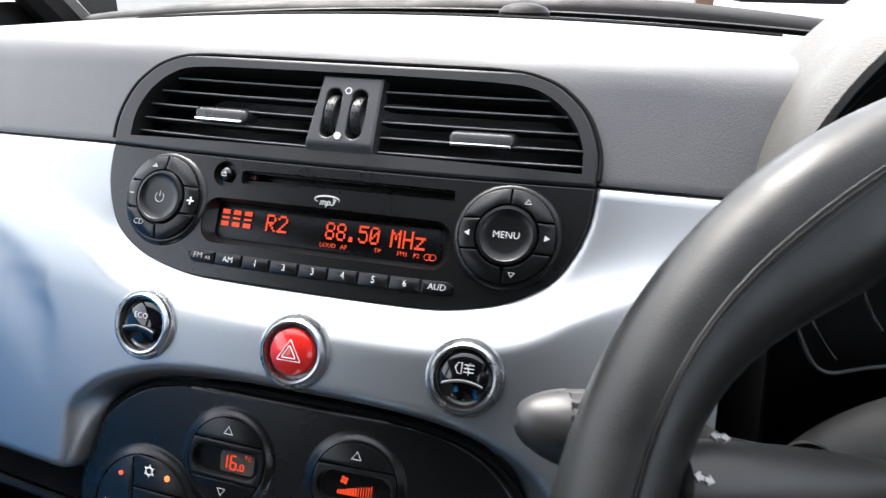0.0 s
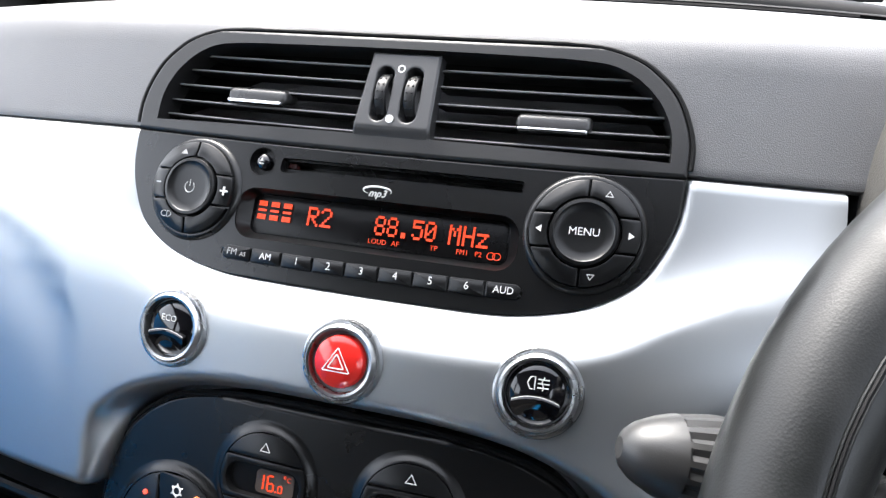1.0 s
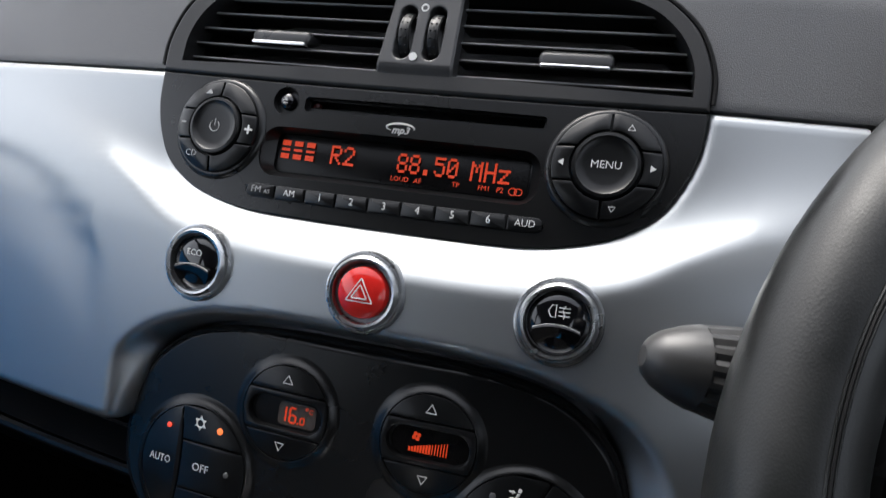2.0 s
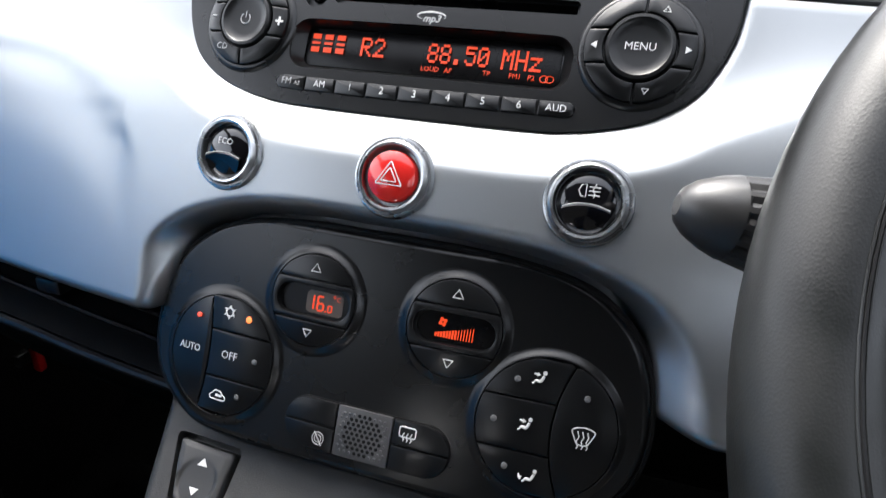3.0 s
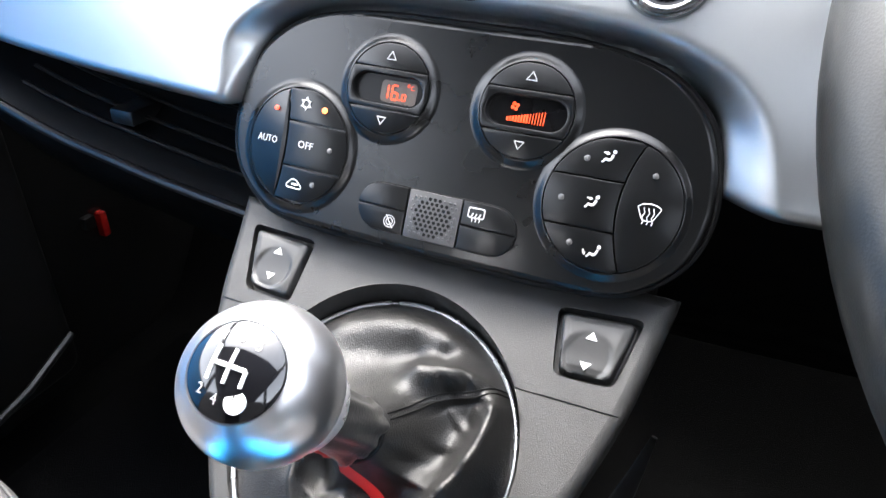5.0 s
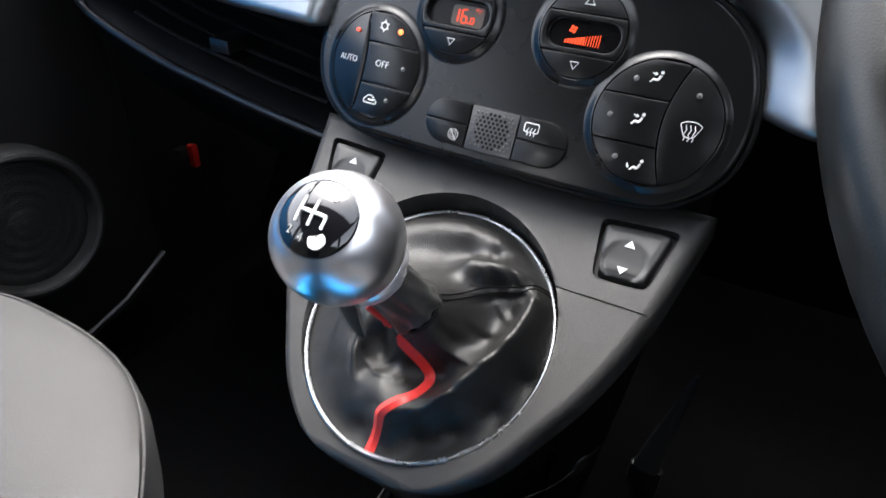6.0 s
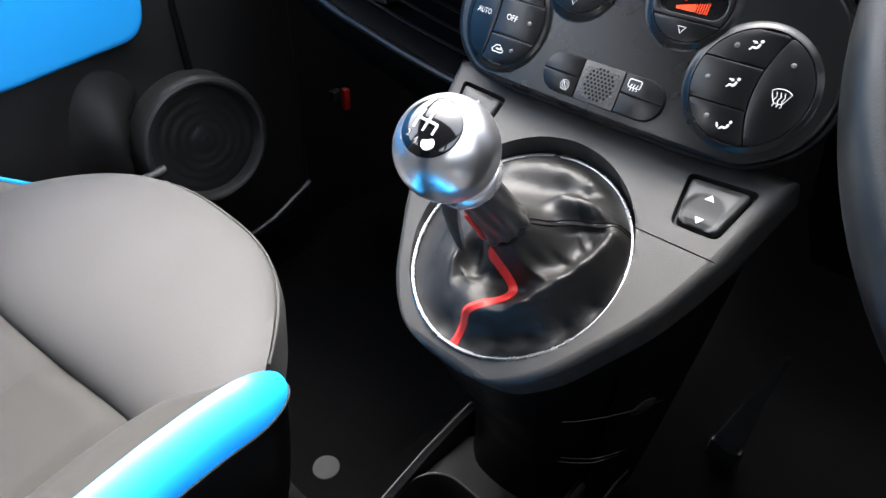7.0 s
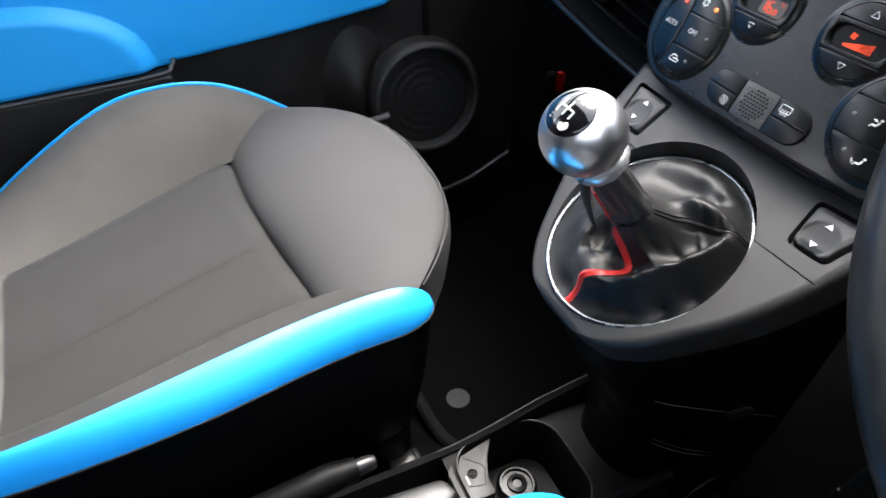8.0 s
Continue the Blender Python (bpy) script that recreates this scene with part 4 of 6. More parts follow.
# temperature and fan dials
for name, cx, cv in (("temperature_dial", -36.3, -17.0), ("fan_dial", 39.6, -16.6)):
    r = 23.6
    dial = dial_rim(cx, cv, r, name)
    edge = lambda v: math.sqrt(max(r * r - (v - cv) ** 2, 0.01))
    for lo, hi in ((cv + 10.6, cv + 23.2), (cv - 23.2, cv - 11.4)):
        key_on(dial, strip(spread(lo, hi, 12), lambda v: cx - edge(v), lambda v: cx + edge(v)), cx, cv, r)
    middle = part("window_plate", DIALS.lay(prism(strip(spread(cv - 10.7, cv + 9.9, 12), lambda v: cx - edge(v), lambda v: cx + edge(v)), 1.2, 6.3, 0.4)), BUTTON, dial)
    carve(middle, [DIALS.lay(prism(rounded(cx, cv - 0.6, 41, 15.4, 7.6, 8), 2.2, 20))], 0.0007)
    pane = part("window", DIALS.lay(prism(rounded(cx + 1, cv - 0.6, 40, 15, 7.4, 8), 1.4, 2.6)), WINDOW, dial, "dark display window")
    h = 5.9 + 0.9
    ring_mark([(cx - 2.6, cv + 14.9), (cx + 2.6, cv + 14.9), (cx, cv + 19.0)], 0.8, h, DIALS, PRINT, dial)
    ring_mark([(cx - 2.4, cv - 15.2), (cx + 2.4, cv - 15.2), (cx, cv - 19.0)], 0.7, h, DIALS, PRINT, dial)
    if name == "temperature_dial":
        part("lit_screen", DIALS.lay(prism(rounded(cx + 5.6, cv - 1.0, 21, 11.5, 2.5), 2.4, 2.9)), material("smoked_display_grey", (0.05, 0.038, 0.03), 0.3), pane, "smoky lit screen")
        bm = bmesh.new()

        def bar(x, v, w, h):
            prism(rounded(cx + x, cv + v, w, h, 0.25, 2), 2.9, 3.1, bm=bm)
        for k in (0, 1):
            bar(-0.6, 0.6 - 3.7 * k, 1.0, 3.3), bar(1.7, 0.6 - 3.7 * k, 1.0, 3.3)
        bar(5.1, -3.1, 1.0, 3.3)
        for k in (0, 1, 2):
            bar(3.4, 2.4 - 3.7 * k, 2.8, 0.9)
        bar(6.6, -4.8, 0.9, 0.9)
        for dx in (7.9, 10.0):
            bar(dx, -3.2, 0.65, 3.2)
        for dv in (-1.6, -4.8):
            bar(8.95, dv, 1.9, 0.65)
        part("digits", DIALS.lay(bm), LED, pane, smooth=False)
        lettering("C", 3.4, cx + 13.2, cv + 2.2, 2.95, DIALS, LED, pane)
        part("degree_ring", DIALS.lay(tube([(cx + 10.9 + 0.6 * math.cos(a), cv + 3.3 + 0.6 * math.sin(a), 3.0) for a in [k * math.pi / 5 for k in range(10)]], 0.2, 5, closed=True)), LED, pane)
    else:
        bm = bmesh.new()
        for k in range(14):
            tall = 2.0 + 0.36 * k
            wide = 1.05 if k < 8 else 0.5
            prism(rounded(cx - 9.4 + 1.42 * k, cv - 5.6 + tall / 2, wide, tall, 0.15, 1), 2.6, 2.8, bm=bm)
        part("fan_bars", DIALS.lay(bm), LED, pane, "orange rising fan speed bars", smooth=False)
        bm = bmesh.new()
        for k in range(4):
            a = math.pi / 2 * k + 0.5
            prism(circle(cx - 6.6 + 1.35 * math.cos(a), cv + 1.9 + 1.35 * math.sin(a), 1.0, 8), 2.6, 2.8, bm=bm)
        part("fan_sign", DIALS.lay(bm), LED, pane, smooth=False)

# right dial
cx, cv, r = 89.5, -54.5, 32.6
right_dial = dial_rim(cx, cv, r, "right_dial")
edge = lambda v: math.sqrt(max(r * r - (v - cv) ** 2, 0.01))
div = lambda v: cx + 3.0 + 0.0075 * (v - cv) ** 2
key_on(right_dial, strip(spread(cv - 30.2, cv + 30.2, 24), lambda v: min(div(v) + 0.4, cx + edge(v) - 0.3), lambda v: cx + edge(v)), cx, cv, r)
for lo, hi in ((-42.3, cv + 31.6), (-66.8, -43.1), (cv - 31.6, -67.6)):
    key_on(right_dial, strip(spread(lo, hi), lambda v: cx - edge(v), lambda v: min(div(v) - 0.4, cx + edge(v))), cx, cv, r)
hh = lambda x, v: 5.9 + 1.5 * (1 - ((x - 89.5) ** 2 + (v + 54.5) ** 2) / (32.6 ** 2))
for x, v in ((73.7, -33.9), (65.6, -54.3), (74.1, -75.2), (106.4, -37.2)):
    lamp_dot(right_dial, x, v, hh(x, v), DIM, 1.5)


def seated_sign(x, v, face, feet):
    """The airflow sign: a seated figure of thick strokes with arrows at its face or feet."""
    h = hh(x, v)

    def stroke(points, w):
        part("airflow_sign", DIALS.lay(tube([(x + 0.76 * a, v + 0.76 * b, h) for a, b in points], 0.82 * w, 6, flat=0.35)), PRINT, right_dial)
    part("airflow_sign", DIALS.lay(lathe([(0.95, h - 0.4), (0.95, h + 0.15), (0, h + 0.2)], x + 2.5, v + 2.7, 14)), PRINT, right_dial)
    stroke([(2.9, 1.7), (2.2, -0.4), (1.2, -2.0)], 0.85)
    stroke([(1.4, -2.0), (-1.0, -1.5), (-2.0, -1.7)], 0.75)
    stroke([(-1.9, -1.5), (-2.5, -3.0), (-3.6, -3.6)], 0.6)
    if face:
        stroke([(-3.2, 2.6), (-0.9, 2.2)], 0.5)
        mark([(x - 0.9, v + 2.7), (x - 1.1, v + 0.7), (x + 0.6, v + 1.5)], h, DIALS, PRINT, right_dial, "airflow_arrow")
    if feet:
        stroke([(-6.4, 0.6), (-5.4, -1.4)], 0.5)
        mark([(x - 5.0, v - 1.0), (x - 3.2, v - 0.7), (x - 3.7, v - 2.4)], h, DIALS, PRINT, right_dial, "airflow_arrow")


seated_sign(83.4, -31.8, True, False), seated_sign(80.3, -54.2, True, False), seated_sign(86.0, -77.6, False, True)
dh = hh(107, -54)
ring_mark(soften([(101.6, -52.0), (104.2, -50.6), (107.2, -50.2), (110.2, -50.6), (112.6, -52.0), (109.6, -58.0), (107.1, -58.6), (104.6, -58.0)], 0.8, 2), 0.55, dh, DIALS, PRINT, right_dial, "windscreen_sign")
for k in (-1, 0, 1):
    part("heat_wave", DIALS.lay(tube([(107.1 + 2.2 * k + 0.45 * math.sin(1.6 * j), -60.2 + 1.15 * j, dh + 0.1) for j in range(8)], 0.3, 5, flat=0.5)), PRINT, right_dial)

# the row below: two pairs of keys with a grille between
row = part("key_plate", CLIMATE.lay(prism(rounded(2.9, -78.4, 89.4, 26.4, 12.8, 10), -1.0, 0.7, 0.3)), BLACK, heater)


def half_pill(side, upper):
    x0, x1 = (-41.4, -13.4) if side < 0 else (17.9, 47.2)
    rr, mid, top = 12.6, -78.4, 12.6
    vs = spread(mid + 0.35, mid + top, 10) if upper else spread(mid - top, mid - 0.35, 10)
    bow = lambda v: math.sqrt(max(rr * rr - (v - mid) ** 2, 0.0))
    if side < 0:
        return strip(vs, lambda v: x0 + rr - bow(v), lambda v: x1)
    return strip(vs, lambda v: x0, lambda v: x1 - rr + bow(v))


for side in (-1, 1):
    for upper in (True, False):
        part("key", CLIMATE.lay(prism(half_pill(side, upper), 0.2, 2.4, 0.4)), BUTTON, row)
grille = part("speaker_grille", CLIMATE.lay(prism(rounded(2.2, -78.4, 29.4, 25.4, 0.8, 2), 0.2, 2.2, 0.3)), GRILLE, row, "small perforated speaker grille")
holes, studs = bmesh.new(), bmesh.new()
for i in range(-5, 6):
    for j in range(-5, 6):
        x, v = 2.2 + 2.75 * i + (1.37 if j % 2 else 0), -78.4 + 2.38 * j
        if (x - 2.2) ** 2 + (v + 78.4) ** 2 < 10.6 ** 2:
            lathe([(0.95, 2.26), (0, 2.26)], x, v, 10, holes)
        elif abs(x - 2.2) < 13.6 and abs(v + 78.4) < 11.8:
            lathe([(0.8, 2.1), (0.5, 2.6), (0, 2.7)], x, v, 8, studs)
part("hole", CLIMATE.lay(holes), BLACK, grille)["kind"] = "stuff"
part("stud", CLIMATE.lay(studs), GRILLE, grille)["kind"] = "stuff"
lamp_dot(row, 38.8, -73.4, 2.4, DIM, 1.5)
lamp_dot(row, -21.3, -85.2, 2.1, DIM, 0.3)
for rr in (3.2, 1.9):
    ring_mark(circle(-21.3, -85.2, rr, 16), 0.5, 2.5, CLIMATE, DIM, row, "engine_stop_sign")
part("engine_stop_sign", CLIMATE.lay(tube([(-23.6, -82.0, 2.55), (-19.0, -88.6, 2.55)], 0.3, 5)), DIM, row)
ring_mark(rounded(25.4, -70.9, 8.4, 5.0, 0.9, 2), 0.6, 2.5, CLIMATE, PRINT, row, "rear_window_sign")
for k in (-1, 0, 1):
    part("heat_wave", CLIMATE.lay(tube([(25.4 + 2.0 * k + 0.4 * math.sin(1.6 * j), -75.4 + 0.85 * j, 2.6) for j in range(6)], 0.32, 5, flat=0.5)), PRINT, row)

# ---- sloping gear console ----
CONSOLE_T = [(-138, 12), (-134, 34), (-126, 50), (-107, 69), (-81, 85), (-45, 104), (0, 119), (40, 127), (66, 132)]
console = thing("gear_console", "sloping charcoal grained plastic gear console", "centre console")
body = part("console_top", slab(CONSOLE_T, -34, 0.0, GEAR, 7.0, 48), CONSOLE, console)
pocket = bmesh.new()
pts = circle(0, 0, 1, 64)
top = [pocket.verts.new((77.5 * x, -45 + 82.5 * v, 12)) for x, v in pts]
floor_ring = [pocket.verts.new((76.2 * x, -48 + 80 * v, -25 - 6 * v)) for x, v in pts]
for i in range(64):
    j = (i + 1) % 64
    pocket.faces.new((top[i], top[j], floor_ring[j], floor_ring[i]))
pocket.faces.new(top[::-1]), pocket.faces.new(floor_ring)
sw_left, sw_right = [(-115.5, 48), (-71.5, 46.5), (-72.5, 6.8), (-103.5, 8.5)], [(74.2, 46.0), (118.0, 49.6), (110.5, 12), (80.4, 10.6)]
cuts = [GEAR.lay(pocket)] + [GEAR.lay(prism(soften(q, 5), -9, 20)) for q in (sw_left, sw_right)]
cuts += [GEAR.lay(prism([(-140, -1.4), (-55, -1.4), (-55, -0.5), (-140, -0.5)], -1.4, 20)), GEAR.lay(prism([(55, -2.0), (140, -0.4), (140, 0.5), (55, -1.1)], -1.4, 20))]
carve(body, cuts, 0.001)
part("recess_floor", GEAR.lay(lathe([(84, -31.5), (0, -31.5)], 0, -48, 48)), BLACK, console)

# pedestal that carries the console down to the tunnel
rim = [(x, v) for x, v in outline(CONSOLE_T, 4)]
bm = bmesh.new()
rings = []
for k in range(9):
    t = k / 8
    ring = []
    for x, v in rim:
        p = GEAR.at(x * 0.93, v, -22)
        q = Vector((x * MM * 0.62, 0.20 + (p.y - 0.20) * 0.80 + 0.045, 0.13))
        s = t ** 0.8
        ring.append(bm.verts.new(p.lerp(q, s) + Vector((0, 0.035 * math.sin(math.pi * t) * (1 if v < -60 else 0.3), 0))))
    rings.append(ring)
for a, b in zip(rings, rings[1:]):
    for i in range(len(rim)):
        j = (i + 1) % len(rim)
        bm.faces.new((a[i], a[j], b[j], b[i]))
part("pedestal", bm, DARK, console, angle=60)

# window switches
for name, quad, ax in (("window_switch", sw_left, -91.0), ("window_switch", sw_right, 94.6)):
    ws = thing(name, "charcoal electric window switch with white arrows", "switch", "window switches")
    c = (sum(p[0] for p in quad) / 4, sum(p[1] for p in quad) / 4)
    inner = soften(inset(quad, 2.6), 4)

    def button_height(x, v):
        edge = max(-away(inner, x, v), 0.0)
        tilt = 0.9 * math.sin((v - 9) / 36 * math.pi)
        return -7 + 7.6 * step(0, 0.5, edge) + 0.9 * step(0.3, 1.8, edge) + tilt - 1.7 * step(13.2, 10.0, math.hypot(x - ax, (v - 24) * 0.95)) * step(40, 22, v) + 0.5 * step(2.4, 4.6, edge) - 0.5

    def button_point(s, t):
        a, b = Vector(quad[3]).lerp(Vector(quad[2]), s), Vector(quad[0]).lerp(Vector(quad[1]), s)
        p = a.lerp(b, t)
        return (p.x, p.y, button_height(p.x, p.y))
    fine = sorted(spread(0.04, 0.96, 40) + spread(0.055, 0.075, 4) + spread(0.925, 0.945, 4))
    button = part("button", GEAR.lay(grid(fine, fine, button_point)), SWITCHSKIN, ws, angle=50)
    for tri in ([(ax - 3.0, 32.4), (ax + 3.0, 32.4), (ax, 36.6)], [(ax - 3.0, 20.8), (ax + 3.0, 20.8), (ax, 16.8)]):
        mark(tri, button_height(tri[2][0], (tri[0][1] + tri[2][1]) / 2) + 0.25, GEAR, PRINT, ws, "arrow_mark")

# ---- gear lever ----
lever = thing("gear_lever", "gear lever with a chrome ball knob and creased black leather boot", "gear lever")
SX, SV = 9.0, -46.0
RING_X, RING_H, RING_V = 75.0, 78.5, -48.0
# the boot's folds as (x, v, h): swollen leather, crest, flat panel, ridge, hollows
PILLOW = [(-36, 4, 2), (-16, 12, 2), (4, 14, 2), (24, 12, 1), (42, 3, 1), (-22, -8, 3), (-4, -5, 0), (11, -1, -1), (26, 2, 0), (-50, -18, 2)]
CREST = [(7, -19, 15), (18.6, -7.4, 15), (29, -5.5, 15), (39, -3.5, 12), (50, -4, 5), (23, -24, 19), (37, -15, 8), (51, -10, 5)]
PANEL = [(34, -29, 9), (44, -38, 5), (50, -27, 4), (33, -45, 12), (43, -48, 7), (25, -52, 20)]
RIDGE = [(60, -14, 10), (60, -28, 14), (57, -43, 17), (51, -57, 18), (43, -71, 17), (34, -84, 16), (21, -95, 15), (7, -103, 15)]
HOLLOW = [(66, -56, -8), (57, -77, -8), (41, -96, -7), (24, -108, -6), (-6, -112, 0), (17.5, -74, 3), (28, -72, 5), (6, -78, 7), (2.2, -63.3, 29), (8.3, -66.8, 14)]
POCKET = [(-1, -89, 15), (-10, -99, 12), (-14, -74, 1), (-17, -62, 5), (-25, -78, 10), (-24, -60, 13), (-39, -90, 4), (-46, -64, 5), (-56, -46, 1), (-38, -40, 9), (-24, -28, 13)]
# fine creases: line, height, width on its right and on its left
WRINKLES = [([(6, -18), (18, -8), (29, -5.5), (40, -3.5), (50, -3)], 4.6, 8.0, 2.8), ([(57, -2), (61, -14), (60, -28), (57, -43), (51, -57), (43, -71), (34, -84), (21, -95), (6, -104)], 7.5, 4.6, 4.2), ([(18, -57), (30, -59), (43, -60)], 4.5, 2.2, 6.0), ([(30, -42), (40, -44), (52, -40)], -2.0, 3.0, 3.0), ([(36, -20), (44, -27), (54, -32)], 2.0, 2.5, 3.0), ([(-30, -30), (-44, -52), (-44, -80)], 1.5, 3.0, 5.0),
            ([(25, -26), (33, -20), (44, -15), (60, -8)], 1.4, 1.5, 2.0), ([(29, -30), (40, -19), (52, -14), (62, -12)], -1.2, 1.6, 1.6), ([(27, -6), (32, -10), (36, -18)], -1.4, 1.8, 2.6), ([(38, -4), (43, -8), (42, -13)], -1.6, 1.6, 2.4),
            ([(44, -3), (48, -8), (56, -10)], 1.2, 1.6, 2.0), ([(-24, -76), (-10, -84), (4, -82)], 2.2, 1.8, 3.0), ([(4, -66), (-4, -76), (-18, -86)], -2.0, 2.0, 3.0),
            ([(30, -88), (38, -80), (47, -76)], 2.4, 1.4, 2.2), ([(22, -93), (31, -86), (36, -78)], -2.0, 1.6, 2.0), ([(-26, -58), (-27, -74), (-20, -92)], 2.4, 1.6, 3.4), ([(58, -20), (50, -14), (46, -20)], -1.8, 1.6, 2.6), ([(8, -104), (20, -99), (34, -88)], 1.6, 1.4, 3.0)]
CREASES = [([(p.x, p.y) for p in smooth_line([(x, v, 0) for x, v in line], 4)], high, w0, w1) for line, high, w0, w1 in WRINKLES]


def ring_reach(a):
    """Distance from the sleeve to the ring in direction a."""
    ox, ov, c, s = SX / RING_X, (SV - RING_V) / RING_H, math.cos(a) / RING_X, math.sin(a) / RING_H
    q, b = c * c + s * s, ox * c + ov * s
    return (-b + math.sqrt(b * b - q * (ox * ox + ov * ov - 1))) / q


def ring_height(v):
    return -10.3 - 9.5 * (v - RING_V) / RING_H


def plate_kernel(q, p):
    """How a thin bent plate answers at q to a push at p."""
    d2 = ((q[:, None, :] - p[None, :, :]) ** 2).sum(2) / 900.0
    return d2 * np.log(d2 + 1e-9)


held = [np.array(PILLOW + CREST + PANEL + RIDGE + HOLLOW + POCKET, float)]
held.append(np.array([(RING_X * math.cos(a), RING_V + RING_H * math.sin(a), ring_height(RING_V + RING_H * math.sin(a))) for a in [2 * math.pi * i / 80 for i in range(80)]]))
held.append(np.array([(SX + 14 * math.cos(a), SV + 14 * math.sin(a), 37 + 2 * math.sin(a)) for a in [2 * math.pi * i / 10 for i in range(10)]]))
held = np.concatenate(held)
HELD = held[:, :2]
side_terms = np.concatenate((np.ones((len(HELD), 1)), HELD / 30), 1)
system = np.block([[plate_kernel(HELD, HELD) + 0.003 * np.eye(len(HELD)), side_terms], [side_terms.T, np.zeros((3, 3))]])
BENDING = np.linalg.solve(system, np.concatenate((held[:, 2], np.zeros(3))))


def boot_height(x, v):
    """The leather of the boot: a bent sheet through its folds, with fine creases, tucked under the ring."""
    at = np.array([(x, v)])
    h = float(plate_kernel(at, HELD)[0] @ BENDING[:-3] + BENDING[-3] + (BENDING[-2] * x + BENDING[-1] * v) / 30)
    a = math.atan2(v - SV, x - SX)
    d = min(math.hypot(x - SX, v - SV) / ring_reach(a), 1.0)
    calm = step(1.0, 0.9, d) * step(0.16, 0.3, d)
    for line, high, w0, w1 in CREASES:
        best, near, along = 1e9, 0.0, 0.0
        for i in range(len(line) - 1):
            (x0, v0), (x1, v1) = line[i], line[i + 1]
            ex, ev = x1 - x0, v1 - v0
            s = min(max(((x - x0) * ex + (v - v0) * ev) / (ex * ex + ev * ev), 0), 1)
            qx, qv = x - x0 - s * ex, v - v0 - s * ev
            dist = math.hypot(qx, qv)
            if dist < best:
                best = dist
                along = (i + s) / (len(line) - 1)
                near = dist / (w1 if ex * qv - ev * qx > 0 else w0)
        if best < 14:
            h += high * math.exp(-near ** 2) * calm * math.sin(math.pi * min(max(0.1 + 0.8 * along, 0), 1))
    h += (0.25 * noise.noise((x * 0.06, v * 0.06, 5.0)) + 0.12 * noise.noise((x * 0.16, v * 0.16, 2.0))) * calm
    return h


us = [2 * math.pi * i / 260 for i in range(260)]
ds = [0.10 + 0.90 * i / 94 for i in range(95)]


def boot_point(a, d):
    r = ring_reach(a) * d
    x, v = SX + r * math.cos(a), SV + r * math.sin(a)
    return GEAR.at(x, v, boot_height(x, v))


bm = grid(us, ds, boot_point, wrap=True)
boot = part("leather_boot", bm, LEATHER, lever, "creased black leather boot", angle=80)
ring = [(74.5 * math.cos(a), RING_V + 77.9 * math.sin(a), -8.2 - 9.5 * math.sin(a)) for a in [2 * math.pi * i / 192 for i in range(192)]]
part("boot_ring", GEAR.lay(tube(ring, 1.5, 10, closed=True)), RINGMETAL, lever, "thin bright ring round the boot")
STRIPE = [(2.5, -124.5), (3.2, -114), (6.3, -103.4), (11.9, -95), (18.5, -87), (20.6, -79), (19, -73.5), (14, -69.5), (8, -66.5), (2.6, -63.6)]
stripe = smooth_line([(x, v, 0) for x, v in STRIPE], 8)
bm = bmesh.new()
left, mid, right = [], [], []
for i, p in enumerate(stripe):
    d = (stripe[min(i + 1, len(stripe) - 1)] - stripe[max(i - 1, 0)]).normalized()
    for row, off, h in ((left, 3.1, 0.3), (mid, 0.0, 1.8), (right, -3.1, 0.3)):
        x, v = p.x - d.y * off, p.y + d.x * off
        row.append(bm.verts.new(GEAR.at(x, v, boot_height(x, v) + h)))
for a, b in ((left, mid), (mid, right)):
    for i in range(len(a) - 1):
        bm.faces.new((a[i], a[i + 1], b[i + 1], b[i]))
part("red_stripe", bm, STITCH, boot, "red piping seam")
for off in (-1.5, 1.5):
    seam = []
    for p in smooth_line([(20, -36, 0), (28, -23, 0), (37, -16, 0), (47, -12, 0), (55, -7, 0), (62, -4, 0)], 8):
        seam.append(GEAR.at(p.x + 0.7 * off, p.y - 0.7 * off, boot_height(p.x + 0.7 * off, p.y - 0.7 * off) + 0.35))
    part("seam", tube(seam, 0.00042, 5), DARK, boot, "double stitched seam")

AXIS = Vector((0.0, -0.609, 0.793)).normalized()
KNOB = Vector((0.0054, 0.0942, 0.570))
TURN_AXIS = Vector((0.11, -0.61, 0.785)).normalized()


def about_axis(profile, centre, axis, n=64):
    """A turned body whose h axis points along axis from centre; millimetres."""
    bm = lathe(profile, n=n)
    q = Vector((0, 0, 1)).rotation_difference(axis)
    for w in bm.verts:
        w.co = centre + q @ (Vector(w.co) * MM)
    return bm


ball = [(27.4 * math.sin(radians(a)), 27.4 * math.cos(radians(a))) for a in range(36, 142, 4)]
part("knob", about_axis([(0, 21.6), (15.6, 21.6), (16.0, 22.3)] + ball + [(17.5, -22.5), (16.5, -24.5), (0, -24.5)], KNOB, TURN_AXIS), KNOBMETAL, lever, "ball-shaped satin chrome knob")
emblem = part("knob_cap", about_axis([(15.5, 21.4), (15.3, 22.7), (14.6, 23.3), (11, 25.1), (6, 26.5), (0, 27.0)], KNOB, TURN_AXIS), GLOSS, lever, "gloss black shift pattern cap")
foot = GEAR.at(9, -46, 43)
low = KNOB + (foot - KNOB).normalized() * 0.0275
down = (low - foot).normalized()
part("collar", about_axis([(16, 5), (18.6, 4), (19.4, 2), (19.4, -1.5), (18.6, -3.5), (14, -4.2), (0, -4.2)], low, down), COLLAR, lever, "pale metal collar")
q_shaft = Vector((0, 0, 1)).rotation_difference((foot - low).normalized())
span = (foot - low).length


